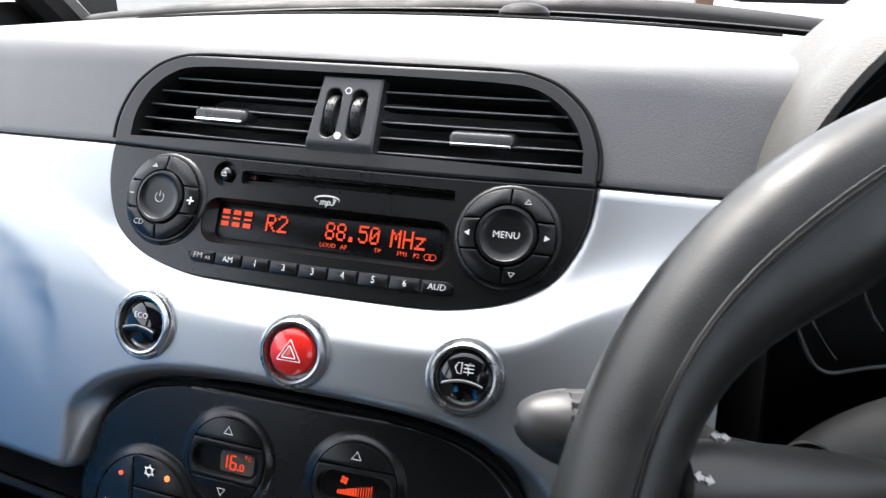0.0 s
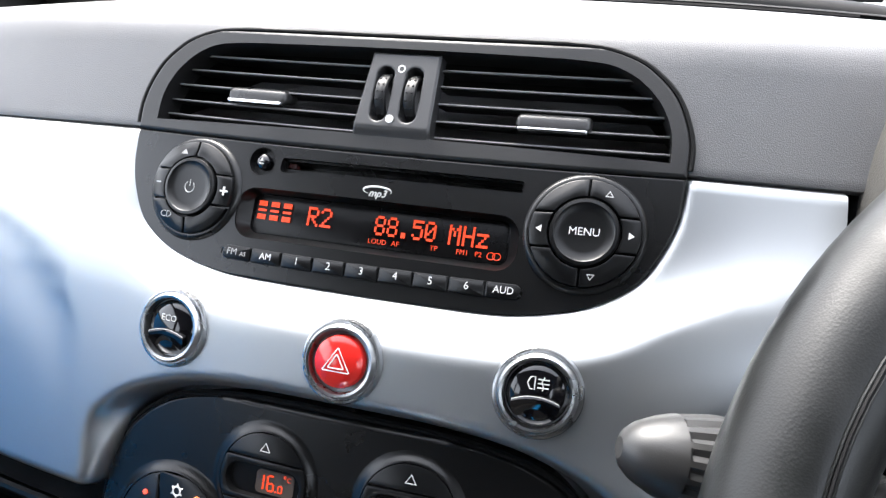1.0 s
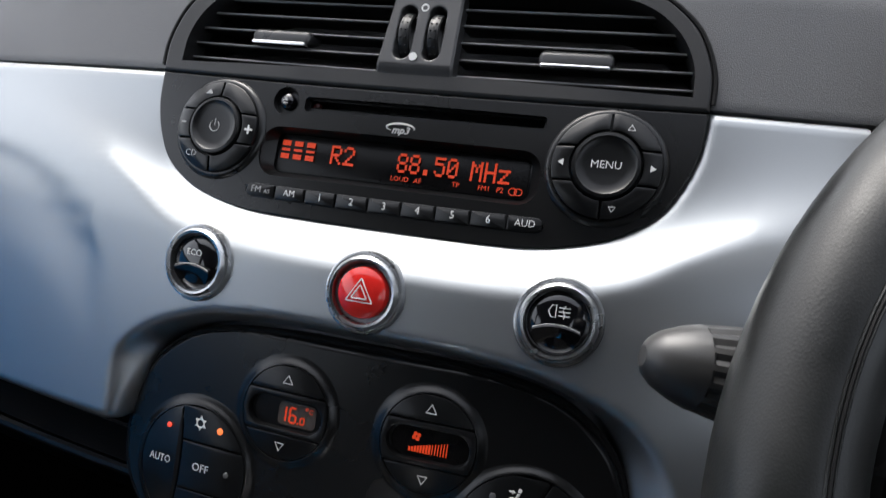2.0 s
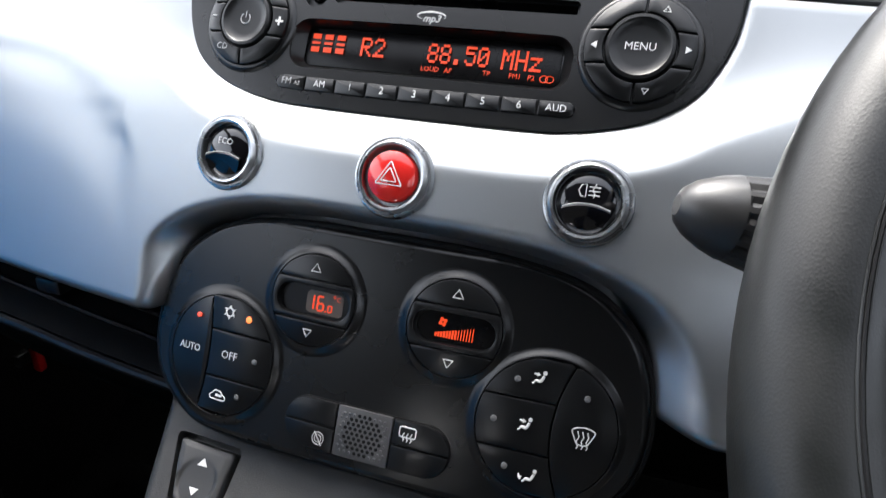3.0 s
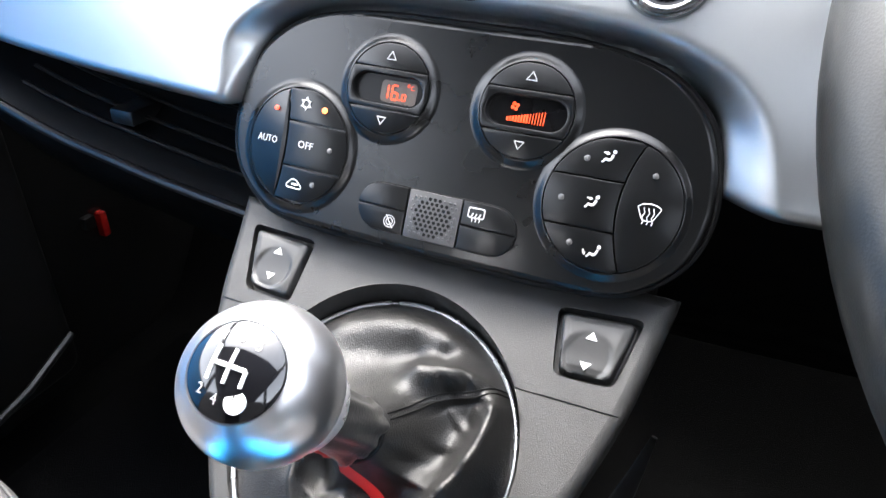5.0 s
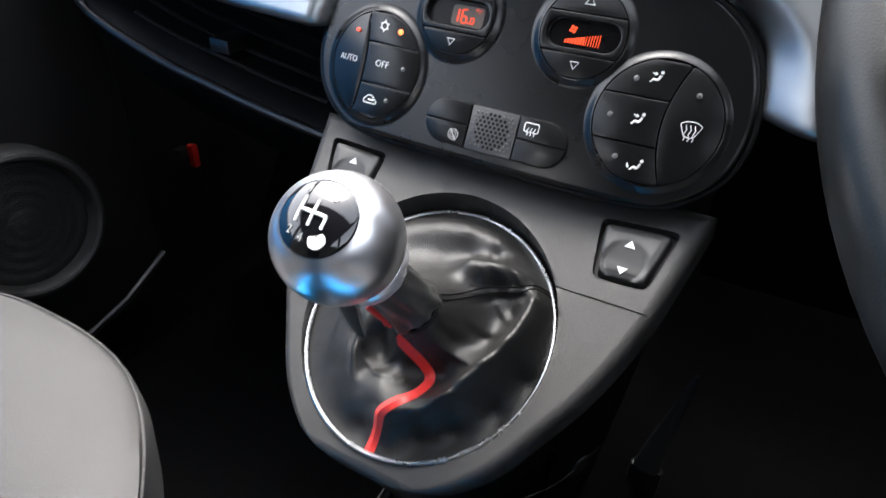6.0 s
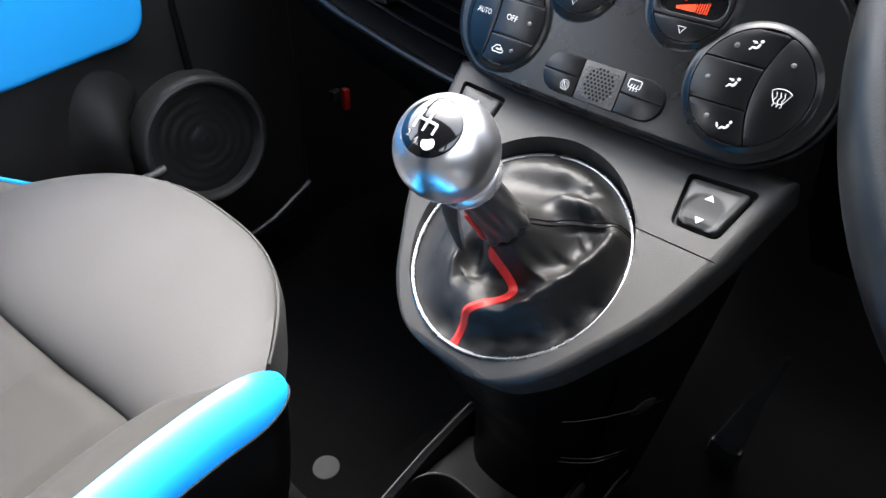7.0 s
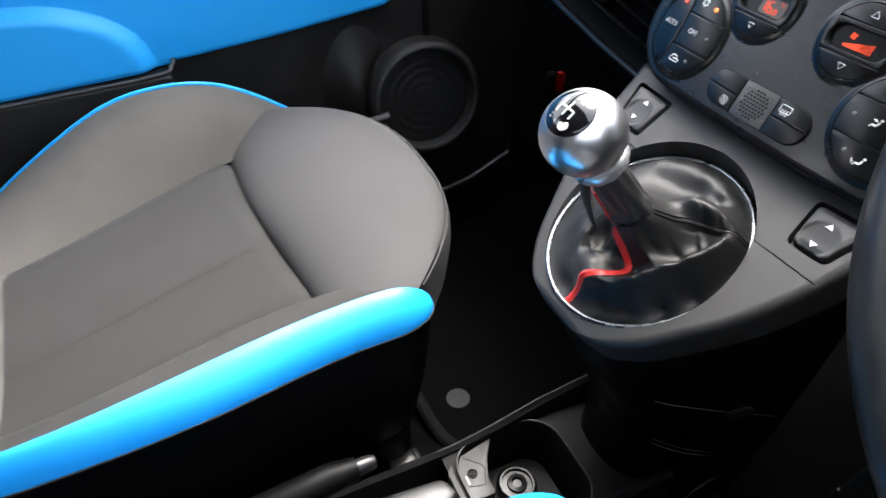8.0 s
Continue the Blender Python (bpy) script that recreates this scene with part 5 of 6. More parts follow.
def sleeve_point(a, t):
    flute = 0.9 * math.cos(3 * a + 2.2 * t) + 0.6 * math.cos(7 * a - 3 * t) + 0.5 * math.cos(11 * a + 5 * t)
    r = 12.6 + 1.2 * t + flute * (0.35 + 0.9 * t) + 1.3 * math.exp(-((t - 0.93) / 0.05) ** 2)
    return low + q_shaft @ Vector((r * MM * math.cos(a), r * MM * math.sin(a), span * (1.06 * t - 0.06)))


part("sleeve", grid([2 * math.pi * i / 96 for i in range(96)], spread(0, 1, 26), sleeve_point, wrap=True), SLEEVE, lever, "gathered black leather sleeve", angle=80)
# hem ring; its black also paints the dark gap under the sleeve
hem = [low + q_shaft @ Vector((0.0136 * math.cos(2 * math.pi * i / 40), 0.0136 * math.sin(2 * math.pi * i / 40), span * (0.99 + 0.03 * math.sin(4 * math.pi * i / 40)))) for i in range(40)]
part("hem", tube(hem, 0.0016, 8, closed=True), BLACK, lever, "dark gathered hem of the sleeve")
front = q_shaft.inverted() @ (GEAR.at(0, -66, 38) - foot)
front_angle = math.atan2(front.y, front.x)
piping = []
for t in spread(0.5, 1.0, 12):
    p, axis_p = sleeve_point(front_angle, t), low.lerp(foot, 1.06 * t - 0.06)
    piping.append(p + (p - axis_p).normalized() * 0.0006)
part("red_line", tube(piping, [0.0013] + [0.0018] * 11 + [0.0024], 8), STITCH, lever, "red piping up the sleeve")
# slack flap of leather beside the sleeve
flap_top, flap_tip = low + Vector((-0.016, -0.004, -0.006)), Vector((-0.026, 0.142, 0.462))


def flap_point(u, t):
    c = flap_top.lerp(flap_tip, t)
    wide = 0.0058 * (1 - t ** 3) + 0.0012
    return c + Vector((wide * u, 0.006 * u * u - 0.004 * math.sin(math.pi * t), 0.003 * math.cos(2.5 * u)))


# pale tubes paint the bright sheen along both sides of the flap
for u in (-1, 1):
    part("flap_edge", tube([flap_point(u, t) for t in spread(0, 1, 10)], 0.0010, 6), COLLAR, lever, "pale cut edge of the flap")
part("flap", grid(spread(-1, 1, 8), spread(0, 1, 10), flap_point), SLEEVE, lever, "slack leather flap", angle=80)
# shift pattern
ex = Vector((1, 0, 0)) - TURN_AXIS * TURN_AXIS.x
ex.normalize()
ey = TURN_AXIS.cross(ex)


def on_cap(x, y, lift=0.25):
    h = 27.0 - 0.0163 * (x * x + y * y) + lift
    return KNOB + (ex * x + ey * y + TURN_AXIS * h) * MM


for line in ([(-6.2, 6.0), (-6.2, -4.6)], [(-0.4, 6.0), (-0.4, -4.6)], [(-6.2, 0.6), (5.0, 0.6)], [(5.0, 0.6), (5.0, -4.4)]):
    pts = [on_cap(line[0][0] + (line[1][0] - line[0][0]) * k / 4, line[0][1] + (line[1][1] - line[0][1]) * k / 4) for k in range(5)]
    part("pattern_line", tube(pts, 0.0007, 6), PRINT, emblem)


def cap_letter(ch, x, y, size, mat):
    holder = Plane(0, 0, 0, 0)
    ob = lettering(ch, size, 0, 0, 0, holder, mat, emblem, "shift_number")
    for w in ob.data.vertices:
        px, pv = w.co.x * 1000, w.co.z * 1000
        w.co = on_cap(x + px, y + pv, 0.45)
    return ob


for ch, x, y in (("1", -6.4, 9.0), ("3", -0.4, 9.8), ("5", 5.4, 8.8), ("2", -7.2, -8.0), ("4", -1.6, -9.6)):
    cap_letter(ch, x, y, 4.6, PRINT)
bm = about_axis([(3.4, -0.6), (3.4, 0.5), (0, 0.6)], on_cap(5.0, -8.6, 0), TURN_AXIS, 20)
part("reverse_disc", bm, PRINT, emblem)
cap_letter("R", 5.0, -8.6, 4.4, BLACK)

# ---- steering wheel, column and stalks ----
wheel = thing("steering_wheel", "black leather steering wheel with grey stitching", "steering wheel")
WC = Vector((0.3485, 0.174, 0.693))
TILT_W = radians(41.9)
wu, wx = Vector((0, math.sin(TILT_W), math.cos(TILT_W))), Vector((1, 0, 0))
wn_ = wx.cross(wu)


def on_wheel(r, a, out=0.0):
    return WC + (wx * math.cos(a) + wu * math.sin(a)) * r + wn_ * out


def rim_at(a, b, lift=0.0):
    """A point of the rim: angle a round the wheel, b round the rim, swollen inwards at the thumb rests."""
    deg = math.degrees(a)
    thumb = math.exp(-((deg - 135) / 16) ** 2) + math.exp(-((deg - 45) / 16) ** 2)
    c, s = math.cos(b), math.sin(b)
    return on_wheel(0.1865 + (0.0185 * (1 + 0.85 * thumb * (c < 0)) + lift) * c, a, (0.0198 * (1 + 0.12 * thumb) + lift) * s)


bm = bmesh.new()
NU, NV = 120, 24
rr = []
for i in range(NU):
    a = 2 * math.pi * i / NU
    ring = []
    for k in range(NV):
        b = 2 * math.pi * k / NV
        ring.append(bm.verts.new(rim_at(a, b)))
    rr.append(ring)
for i in range(NU):
    for k in range(NV):
        bm.faces.new((rr[i][k], rr[(i + 1) % NU][k], rr[(i + 1) % NU][(k + 1) % NV], rr[i][(k + 1) % NV]))
part("rim", bm, WHEELSKIN, wheel, "black leather wheel rim")
for b, size in ((103, 0.0004), (106, 0.0006), (109, 0.0004)):
    part("rim_seam", tube([rim_at(2 * math.pi * i / 120, radians(b)) for i in range(120)], size, 6, closed=True), BLACK if b == 106 else WHEELSKIN, wheel, "leather seam of the rim")
hub = lathe([(0, 34), (30, 33), (52, 29), (64, 20), (69, 6), (66, -12), (50, -30), (0, -32)], n=56)
for w in hub.verts:
    x, v, h = w.co
    w.co = WC + (wx * x + wu * (v * 0.95) - wn_ * (0 - h) * 1.0) * MM + wn_ * -0.02
part("hub", hub, BEZEL, wheel, "charcoal airbag cover")
for a_mid, half in ((197, 13), (343, 13), (270, 12)):
    bm = bmesh.new()
    rr = []
    for k in range(9):
        t = k / 8
        r0 = 0.055 + (0.176 - 0.055) * t
        ring = []
        for j in range(13):
            b = 2 * math.pi * j / 13
            wdt = radians(half) * (1.6 - 1.0 * t)
            ring.append(bm.verts.new(on_wheel(r0, radians(a_mid) + wdt * math.cos(b), -0.012 + 0.008 * math.sin(b) + 0.010 * t)))
        rr.append(ring)
    for a, b in zip(rr, rr[1:]):
        for j in range(13):
            bm.faces.new((a[j], a[(j + 1) % 13], b[(j + 1) % 13], b[j]))
    spoke = part("spoke", bm, BEZEL, wheel)
    if a_mid != 270:
        part("chrome_trim", tube([on_wheel(0.085 + 0.08 * k / 8, radians(a_mid + (9 - 3 * k / 8) * (1 if a_mid > 300 else -1)), 0.006 + 0.006 * k / 8) for k in range(9)], 0.0014, 6), CHROME, spoke, "thin chrome trim line")
        part("red_stitch", tube([on_wheel(0.160, radians(a_mid + d), 0.012) for d in range(-9, 10, 3)], 0.0006, 6), STITCH, spoke, "red stitching")

column = thing("steering_column", "black plastic steering column shroud", "steering column")
bm = bmesh.new()
rr = []
for k, (d, r) in enumerate(((0.03, 0.045), (0.05, 0.062), (0.10, 0.070), (0.17, 0.078), (0.26, 0.085))):
    rr.append([bm.verts.new(WC - wn_ * d * -1 * -1 + (wx * math.cos(2 * math.pi * j / 32) * r * 0.95 + wu * math.sin(2 * math.pi * j / 32) * r * 0.72)) for j in range(32)])
for a, b in zip(rr, rr[1:]):
    for j in range(32):
        bm.faces.new((a[j], a[(j + 1) % 32], b[(j + 1) % 32], b[j]))
bm.faces.new(rr[0])
part("shroud", bm, DARK, column)


def stalk(name, tip, root, radii, ribs, label):
    """A column stalk: a bullet-shaped grip, ribbed along its length, on a round arm."""
    st = thing(name, label, "control stalk", "column stalks")
    tip, root = Vector(tip), Vector(root)
    d = (root - tip)
    length = d.length
    d.normalize()
    side = d.cross(Vector((0, 0, 1))).normalized()
    up = side.cross(d)
    bm = bmesh.new()
    n = 48
    rr = []
    for along, r in radii:
        ring = []
        for k in range(n):
            b = 2 * math.pi * k / n
            rib = 0.0011 * (math.cos(ribs * b) > 0.35) if ribs and 0.018 < along < 0.062 else 0.0
            ring.append(bm.verts.new(tip + d * along + (side * math.cos(b) + up * math.sin(b)) * (r - rib)))
        rr.append(ring)
    for a, b in zip(rr, rr[1:]):
        for k in range(n):
            bm.faces.new((a[k], a[(k + 1) % n], b[(k + 1) % n], b[k]))
    bm.faces.new(rr[0][::-1])
    part("grip", bm, SWITCHSKIN, st, "ribbed charcoal end" if ribs else "", angle=25)
    part("arm", tube([tip + d * radii[-1][0], root], 0.0085, 16), BEZEL, st)
    return st


stalk("wiper_stalk", (0.1265, 0.231, 0.705), (0.33, 0.285, 0.66), ((0.0, 0.0035), (0.0015, 0.0065), (0.005, 0.0095), (0.012, 0.0128), (0.0175, 0.0145), (0.0185, 0.0145), (0.03, 0.0165), (0.045, 0.0172), (0.061, 0.0172), (0.0635, 0.0165), (0.075, 0.012), (0.085, 0.0085)), 16, "ribbed charcoal column stalk beside the fascia")
light = stalk("indicator_stalk", (0.180, 0.200, 0.7145), (0.32, 0.27, 0.680), ((0.0, 0.007), (0.002, 0.0115), (0.010, 0.0135), (0.045, 0.0135), (0.07, 0.0125), (0.09, 0.011)), 0, "charcoal indicator stalk with white printed arrows")
for at, nx, ny in (((0.1900, 0.1945, 0.7222), Vector((0.95, 0.10, -0.30)), Vector((0.12, 0.62, 0.77))), ((0.1950, 0.2085, 0.7285), Vector((0.95, 0.25, -0.2)), Vector((-0.2, 0.85, 0.45)))):
    for sgn in (-1, 1):
        bm = bmesh.new()
        bm.faces.new([bm.verts.new(Vector(at) + nx * sgn * q[0] * 0.75 + ny * q[1] * 0.75) for q in ((0.0003, 0.0010), (0.0020, 0.0010), (0.0020, 0.0023), (0.0044, 0.0), (0.0020, -0.0023), (0.0020, -0.0010), (0.0003, -0.0010))])
        made = bmesh.ops.extrude_face_region(bm, geom=bm.faces[:])["geom"]
        for g in made:
            if isinstance(g, bmesh.types.BMVert):
                g.co += nx.cross(ny) * -0.0015
        part("arrow_mark", bm, DIM, light, smooth=False)

binnacle = thing("instrument_hood", "ivory-grey hood over the dark instrument dial", "instrument cluster")
bm = bmesh.new()
rr = []
HC = Vector((0.362, 0, 0.748))
for y, r in ((0.46, 0.141), (0.40, 0.143), (0.345, 0.144), (0.324, 0.1435), (0.317, 0.140), (0.318, 0.136), (0.33, 0.134), (0.39, 0.132)):
    rr.append([bm.verts.new((HC.x + r * math.cos(radians(a)), y + 0.035 * math.sin(radians(a)) * (1 if y < 0.4 else 0), HC.z + r * math.sin(radians(a)))) for a in range(-4, 185, 4)])
for a, b in zip(rr, rr[1:]):
    for j in range(len(a) - 1):
        bm.faces.new((a[j], a[j + 1], b[j + 1], b[j]))
part("hood", bm, HOOD, binnacle, angle=60)


def on_dial(r, a, y):
    return Vector((HC.x + r * math.cos(a), y, HC.z + r * math.sin(a)))


bm = lathe([(0.134, 0.03), (0.126, 0.004), (0.118, 0.0), (0, 0.0)], n=56)
for w in bm.verts:
    w.co = Vector((HC.x + w.co.x, 0.385 - w.co.z, HC.z + w.co.y))
dial = part("dial_face", bm, BLACK, binnacle, "black instrument face")
part("dial_ring", tube([on_dial(0.124, 2 * math.pi * k / 64, 0.366) for k in range(64)], 0.0008, 6, closed=True), BEZEL, binnacle, "thin dial ring")
GC = Vector((0.3485, 0.360, 0.750))
for r, a0, a1 in ((0.1005, 205, 224), (0.0745, 198, 222), (0.1005, -44, -25), (0.0745, -42, -18)):
    part("gauge_arc", tube([GC + Vector((r * math.cos(radians(a0 + (a1 - a0) * k / 10)), 0, r * math.sin(radians(a0 + (a1 - a0) * k / 10)))) for k in range(11)], 0.0009, 6), CHROME, dial, "bright arc on the gauge")
edge_line = smooth_line([(0.243, 0.345, 0.745), (0.246, 0.345, 0.716), (0.253, 0.342, 0.697), (0.266, 0.340, 0.683), (0.291, 0.340, 0.691), (0.3485, 0.340, 0.701), (0.406, 0.340, 0.691), (0.431, 0.340, 0.683), (0.444, 0.342, 0.697), (0.452, 0.345, 0.74)], 5)
part("bezel_edge", tube(edge_line, 0.0011, 6), GREYTRIM, binnacle, "fine grey bezel edge")
part("lower_surround", grid(range(len(edge_line)), spread(0, 1, 6), lambda i, t: edge_line[int(i)] + Vector(((edge_line[int(i)].x - 0.3485) * 0.45 * t, 0.01 * t, -0.10 * t * t - 0.01 * t))), DARK, binnacle)


def cowl_point(u, v):
    a, b = math.pi * (1.05 - 1.10 * u), math.pi / 2 * v
    return (0.3485 + 0.114 * math.cos(a) * math.cos(b), 0.315 - 0.045 * math.sin(b), 0.60 + 0.108 * math.sin(a) * math.cos(b))


part("cowl", grid(spread(0, 1, 40), spread(0, 0.97, 14), cowl_point), CONSOLE, column, "dark grey column cowl", angle=80)
knob = lathe([(11.5, -2), (11.5, 1.2), (10.5, 2.0), (9.2, 1.2), (8.8, 0.2), (0, 0.2)], n=40)
kq = Vector((0, 0, 1)).rotation_difference(Vector((-0.35, -0.75, 0.55)).normalized())
for w in knob.verts:
    w.co = Vector((0.2405, 0.258, 0.684)) + kq @ (Vector(w.co) * MM)
part("lock_ring", knob, DARK, column, "dark round lock ring")

# ---- floor, tunnel and mat ----
mat_ob = thing("floor_mat", "black passenger floor mat with a round fixing stud", "floor mat")
bm = prism(soften([(-0.60, 0.62), (-0.60, 0.10), (-0.36, 0.078), (-0.30, 0.078), (-0.25, 0.088), (-0.165, 0.096), (-0.13, 0.13), (-0.12, 0.62)], 0.02, 6), 0.0, 0.008, 0.003)
for w in bm.verts:
    w.co.z += floor_height(w.co.x, min(w.co.y, 0.6)) - 0.10 * math.exp(-(w.co.x / 0.12) ** 2) + 0.006
part("mat", bm, MAT, mat_ob)
part("binding", tube(smooth_line([(-0.60, 0.085, 0.013), (-0.36, 0.076, 0.013), (-0.305, 0.075, 0.013), (-0.253, 0.086, 0.013), (-0.20, 0.088, 0.013), (-0.165, 0.095, 0.013), (-0.14, 0.112, 0.013), (-0.125, 0.14, 0.013)], 5), 0.0085, 8), BINDING, mat_ob, "thick bound mat edge")
stud = lathe([(17, 0), (17, 1.2), (16.6, 1.5), (0, 1.5)], n=40)
for w in stud.verts:
    w.co = Vector((-0.226 + w.co.x * MM, 0.14 + w.co.y * MM, 0.008 + w.co.z * MM))
part("fixing_stud", stud, STUD, mat_ob, "flat grey round fixing stud")

tunnel = thing("tunnel_console", "low black tunnel console with cup holder and socket plate", "centre console")
bm = bmesh.new()
tray = [(-0.072, 0.0), (-0.070, 0.196), (-0.066, 0.200), (-0.061, 0.196), (-0.058, 0.110), (0.058, 0.110), (0.061, 0.196), (0.066, 0.200), (0.070, 0.196), (0.072, 0.0)]
ys = [0.225, 0.20, 0.15, 0.10, 0.04, -0.04, -0.12, -0.25, -0.45]
rr = [[bm.verts.new((x * (1 - 0.12 * step(0.2, 0.05, y)), y, z - (0.02 * step(0.22, 0.05, y) if z > 0.15 else 0))) for x, z in tray] for y in ys]
for a, b in zip(rr, rr[1:]):
    for i in range(len(tray) - 1):
        bm.faces.new((a[i], a[i + 1], b[i + 1], b[i]))
part("tray", bm, TUNNELSKIN, tunnel)
# paler bar on the tray's rim, painting its bright line
part("tray_edge", tube([(-0.0665, 0.218, 0.2005), (-0.0645, 0.15, 0.1935), (-0.0605, 0.09, 0.184), (-0.0585, 0.053, 0.1805), (-0.058, 0.03, 0.1795)], 0.0011, 8), GREYTRIM, tunnel, "fine edge that catches the light")
well = rounded(0.0, 0.098, 0.116, 0.118, 0.034, 8)
bm = bmesh.new()
rings = [[bm.verts.new((x, y, z)) for x, y in (inset(well, d) if d else well)] for d, z in ((-0.002, 0.172), (0.0, 0.176), (0.003, 0.172), (0.006, 0.14), (0.010, 0.118), (0.03, 0.116))]
for a, b in zip(rings, rings[1:]):
    for i in range(len(well)):
        j = (i + 1) % len(well)
        bm.faces.new((a[i], a[j], b[j], b[i]))
bm.faces.new(rings[-1])
part("cup_holder", bm, BLACK, tunnel, "black cup holder well")
bm = bmesh.new()
hole = inset(well, -0.001)
edge_pts = []
for x, y in hole:
    dx, dy = x, y - 0.098
    k = min((0.056 / abs(dx)) if abs(dx) > 1e-6 else 9, ((0.118 if dy > 0 else 0.066) / abs(dy)) if abs(dy) > 1e-6 else 9)
    edge_pts.append((dx * k, 0.098 + dy * k))
ins, outs = [bm.verts.new((x, y, 0.1745)) for x, y in hole], [bm.verts.new((x, y, 0.172 - 0.08 * max(y - 0.17, 0))) for x, y in edge_pts]
for i in range(len(hole)):
    j = (i + 1) % len(hole)
    bm.faces.new((ins[i], ins[j], outs[j], outs[i]))
part("ledge", bm, TUNNELSKIN, tunnel, "charcoal ledge round the cup holder")
part("cup_rim", tube([(x, y, 0.1765) for x, y in well], 0.0011, 6, closed=True), GREYTRIM, tunnel, "bright cup holder rim")
part("lighter_plug", lathe([(0.022, 0.116), (0.022, 0.126), (0.019, 0.130), (0.0165, 0.130), (0.016, 0.127), (0.011, 0.127), (0.0105, 0.130), (0.006, 0.131), (0.005, 0.128), (0, 0.128)], -0.018, 0.106, 40), BUTTON, tunnel, "round lighter plug at the bottom of the well")
plate = prism(soften([(-0.045, 0.040), (-0.055, 0.090), (-0.036, 0.076), (-0.014, 0.066), (0.004, 0.066), (0.004, 0.030), (-0.034, 0.030)], 0.003), 0.155, 0.1735, 0.001)
part("socket_plate", plate, GREYTRIM, tunnel, "grey plastic socket plate")
part("plate_joint", tube([(-0.044, 0.052, 0.1735), (-0.030, 0.066, 0.1738), (-0.024, 0.067, 0.1738), (-0.008, 0.060, 0.1738), (-0.012, 0.044, 0.1738)], 0.0003, 5), BLACK, tunnel)
part("socket", lathe([(0.0052, 0.172), (0.0052, 0.1745), (0.0042, 0.1748), (0.0038, 0.1738), (0.0022, 0.1738), (0.0022, 0.1746), (0.0012, 0.1746), (0.0010, 0.174), (0, 0.174)], -0.024, 0.053, 28), BLACK, tunnel, "small round audio socket")
part("print_bar", box((-0.024, 0.0445, 0.1730), (-0.014, 0.0465, 0.1738)), DIM, tunnel)
part("switch_strip", prism(soften([(-0.026, 0.020), (-0.006, 0.029), (0.004, 0.012), (0.0, -0.07), (-0.034, -0.07)], 0.008, 6), 0.14, 0.187, 0.004), BEZEL, tunnel, "grey moulded strip")
for pts in ([(0.02, 0.165, 0.318), (0.053, 0.175, 0.321), (0.085, 0.205, 0.330), (0.098, 0.284, 0.293)], [(0.047, 0.202, 0.241), (0.076, 0.221, 0.250), (0.089, 0.296, 0.213)], [(0.046, 0.202, 0.234), (0.075, 0.221, 0.243), (0.088, 0.296, 0.206)]):
    part("trim_line", tube(smooth_line(pts, 6), 0.0005, 6), GREYTRIM, console)
oval = lathe([(0.006, 0.0), (0.0055, 0.0012), (0.004, 0.002), (0, 0.0022)], n=28)
oq = Vector((0, 0, 1)).rotation_difference(Vector((0.85, -0.5, 0.1)).normalized())
for w in oval.verts:
    w.co = Vector((0.093, 0.238, 0.318)) + oq @ Vector((w.co.x, w.co.y * 2.0, w.co.z))
part("cover_tab", oval, BEZEL, console, "small oval cover tab")
# pale tube paints the light line along the pedestal's foot
part("base_line", tube(smooth_line([(-0.048, 0.212, 0.160), (-0.033, 0.197, 0.163), (-0.005, 0.182, 0.163), (0.022, 0.177, 0.163), (0.045, 0.182, 0.163)], 5), 0.0008, 6), GREYTRIM, console)

pedal = thing("clutch_pedal", "dark grey tapered pedal in the driver's footwell", "pedal")
part("arm", tube([(0.150, 0.452, 0.250), (0.144, 0.462, 0.19), (0.135, 0.472, 0.12), (0.129, 0.480, 0.06)], [0.003, 0.007, 0.012, 0.016], 12, flat=0.5), GREYTRIM, pedal)
part("pad", box((0.110, 0.474, 0.012), (0.150, 0.490, 0.062), 0.006), BEZEL, pedal, "dark rubber pedal pad")
# painted highlight: a pale curl on the console's base
part("base_edge", tube(smooth_line([(0.080, 0.232, 0.148), (0.083, 0.240, 0.168), (0.0865, 0.253, 0.188), (0.090, 0.264, 0.200)], 5), [0.0006] * 4 + [0.0016] * 7 + [0.001] * 5, 6), GREYTRIM, console)
brake = thing("handbrake_lever", "dark grey handbrake lever with a grey release button", "handbrake")
part("grip", tube([(-0.034, -0.062, 0.245), (-0.033, -0.085, 0.247), (-0.031, -0.15, 0.240), (-0.03, -0.24, 0.215), (-0.03, -0.34, 0.17)], [0.0105, 0.0135, 0.0145, 0.013, 0.012], 16), DARK, brake, "dark grey leather handbrake grip")
part("button", tube([(-0.035, -0.044, 0.244), (-0.0348, -0.050, 0.2445), (-0.0345, -0.066, 0.245)], [0.0055, 0.0075, 0.0075], 14), BEZEL, brake, "grey release button")

# ---- seats ----


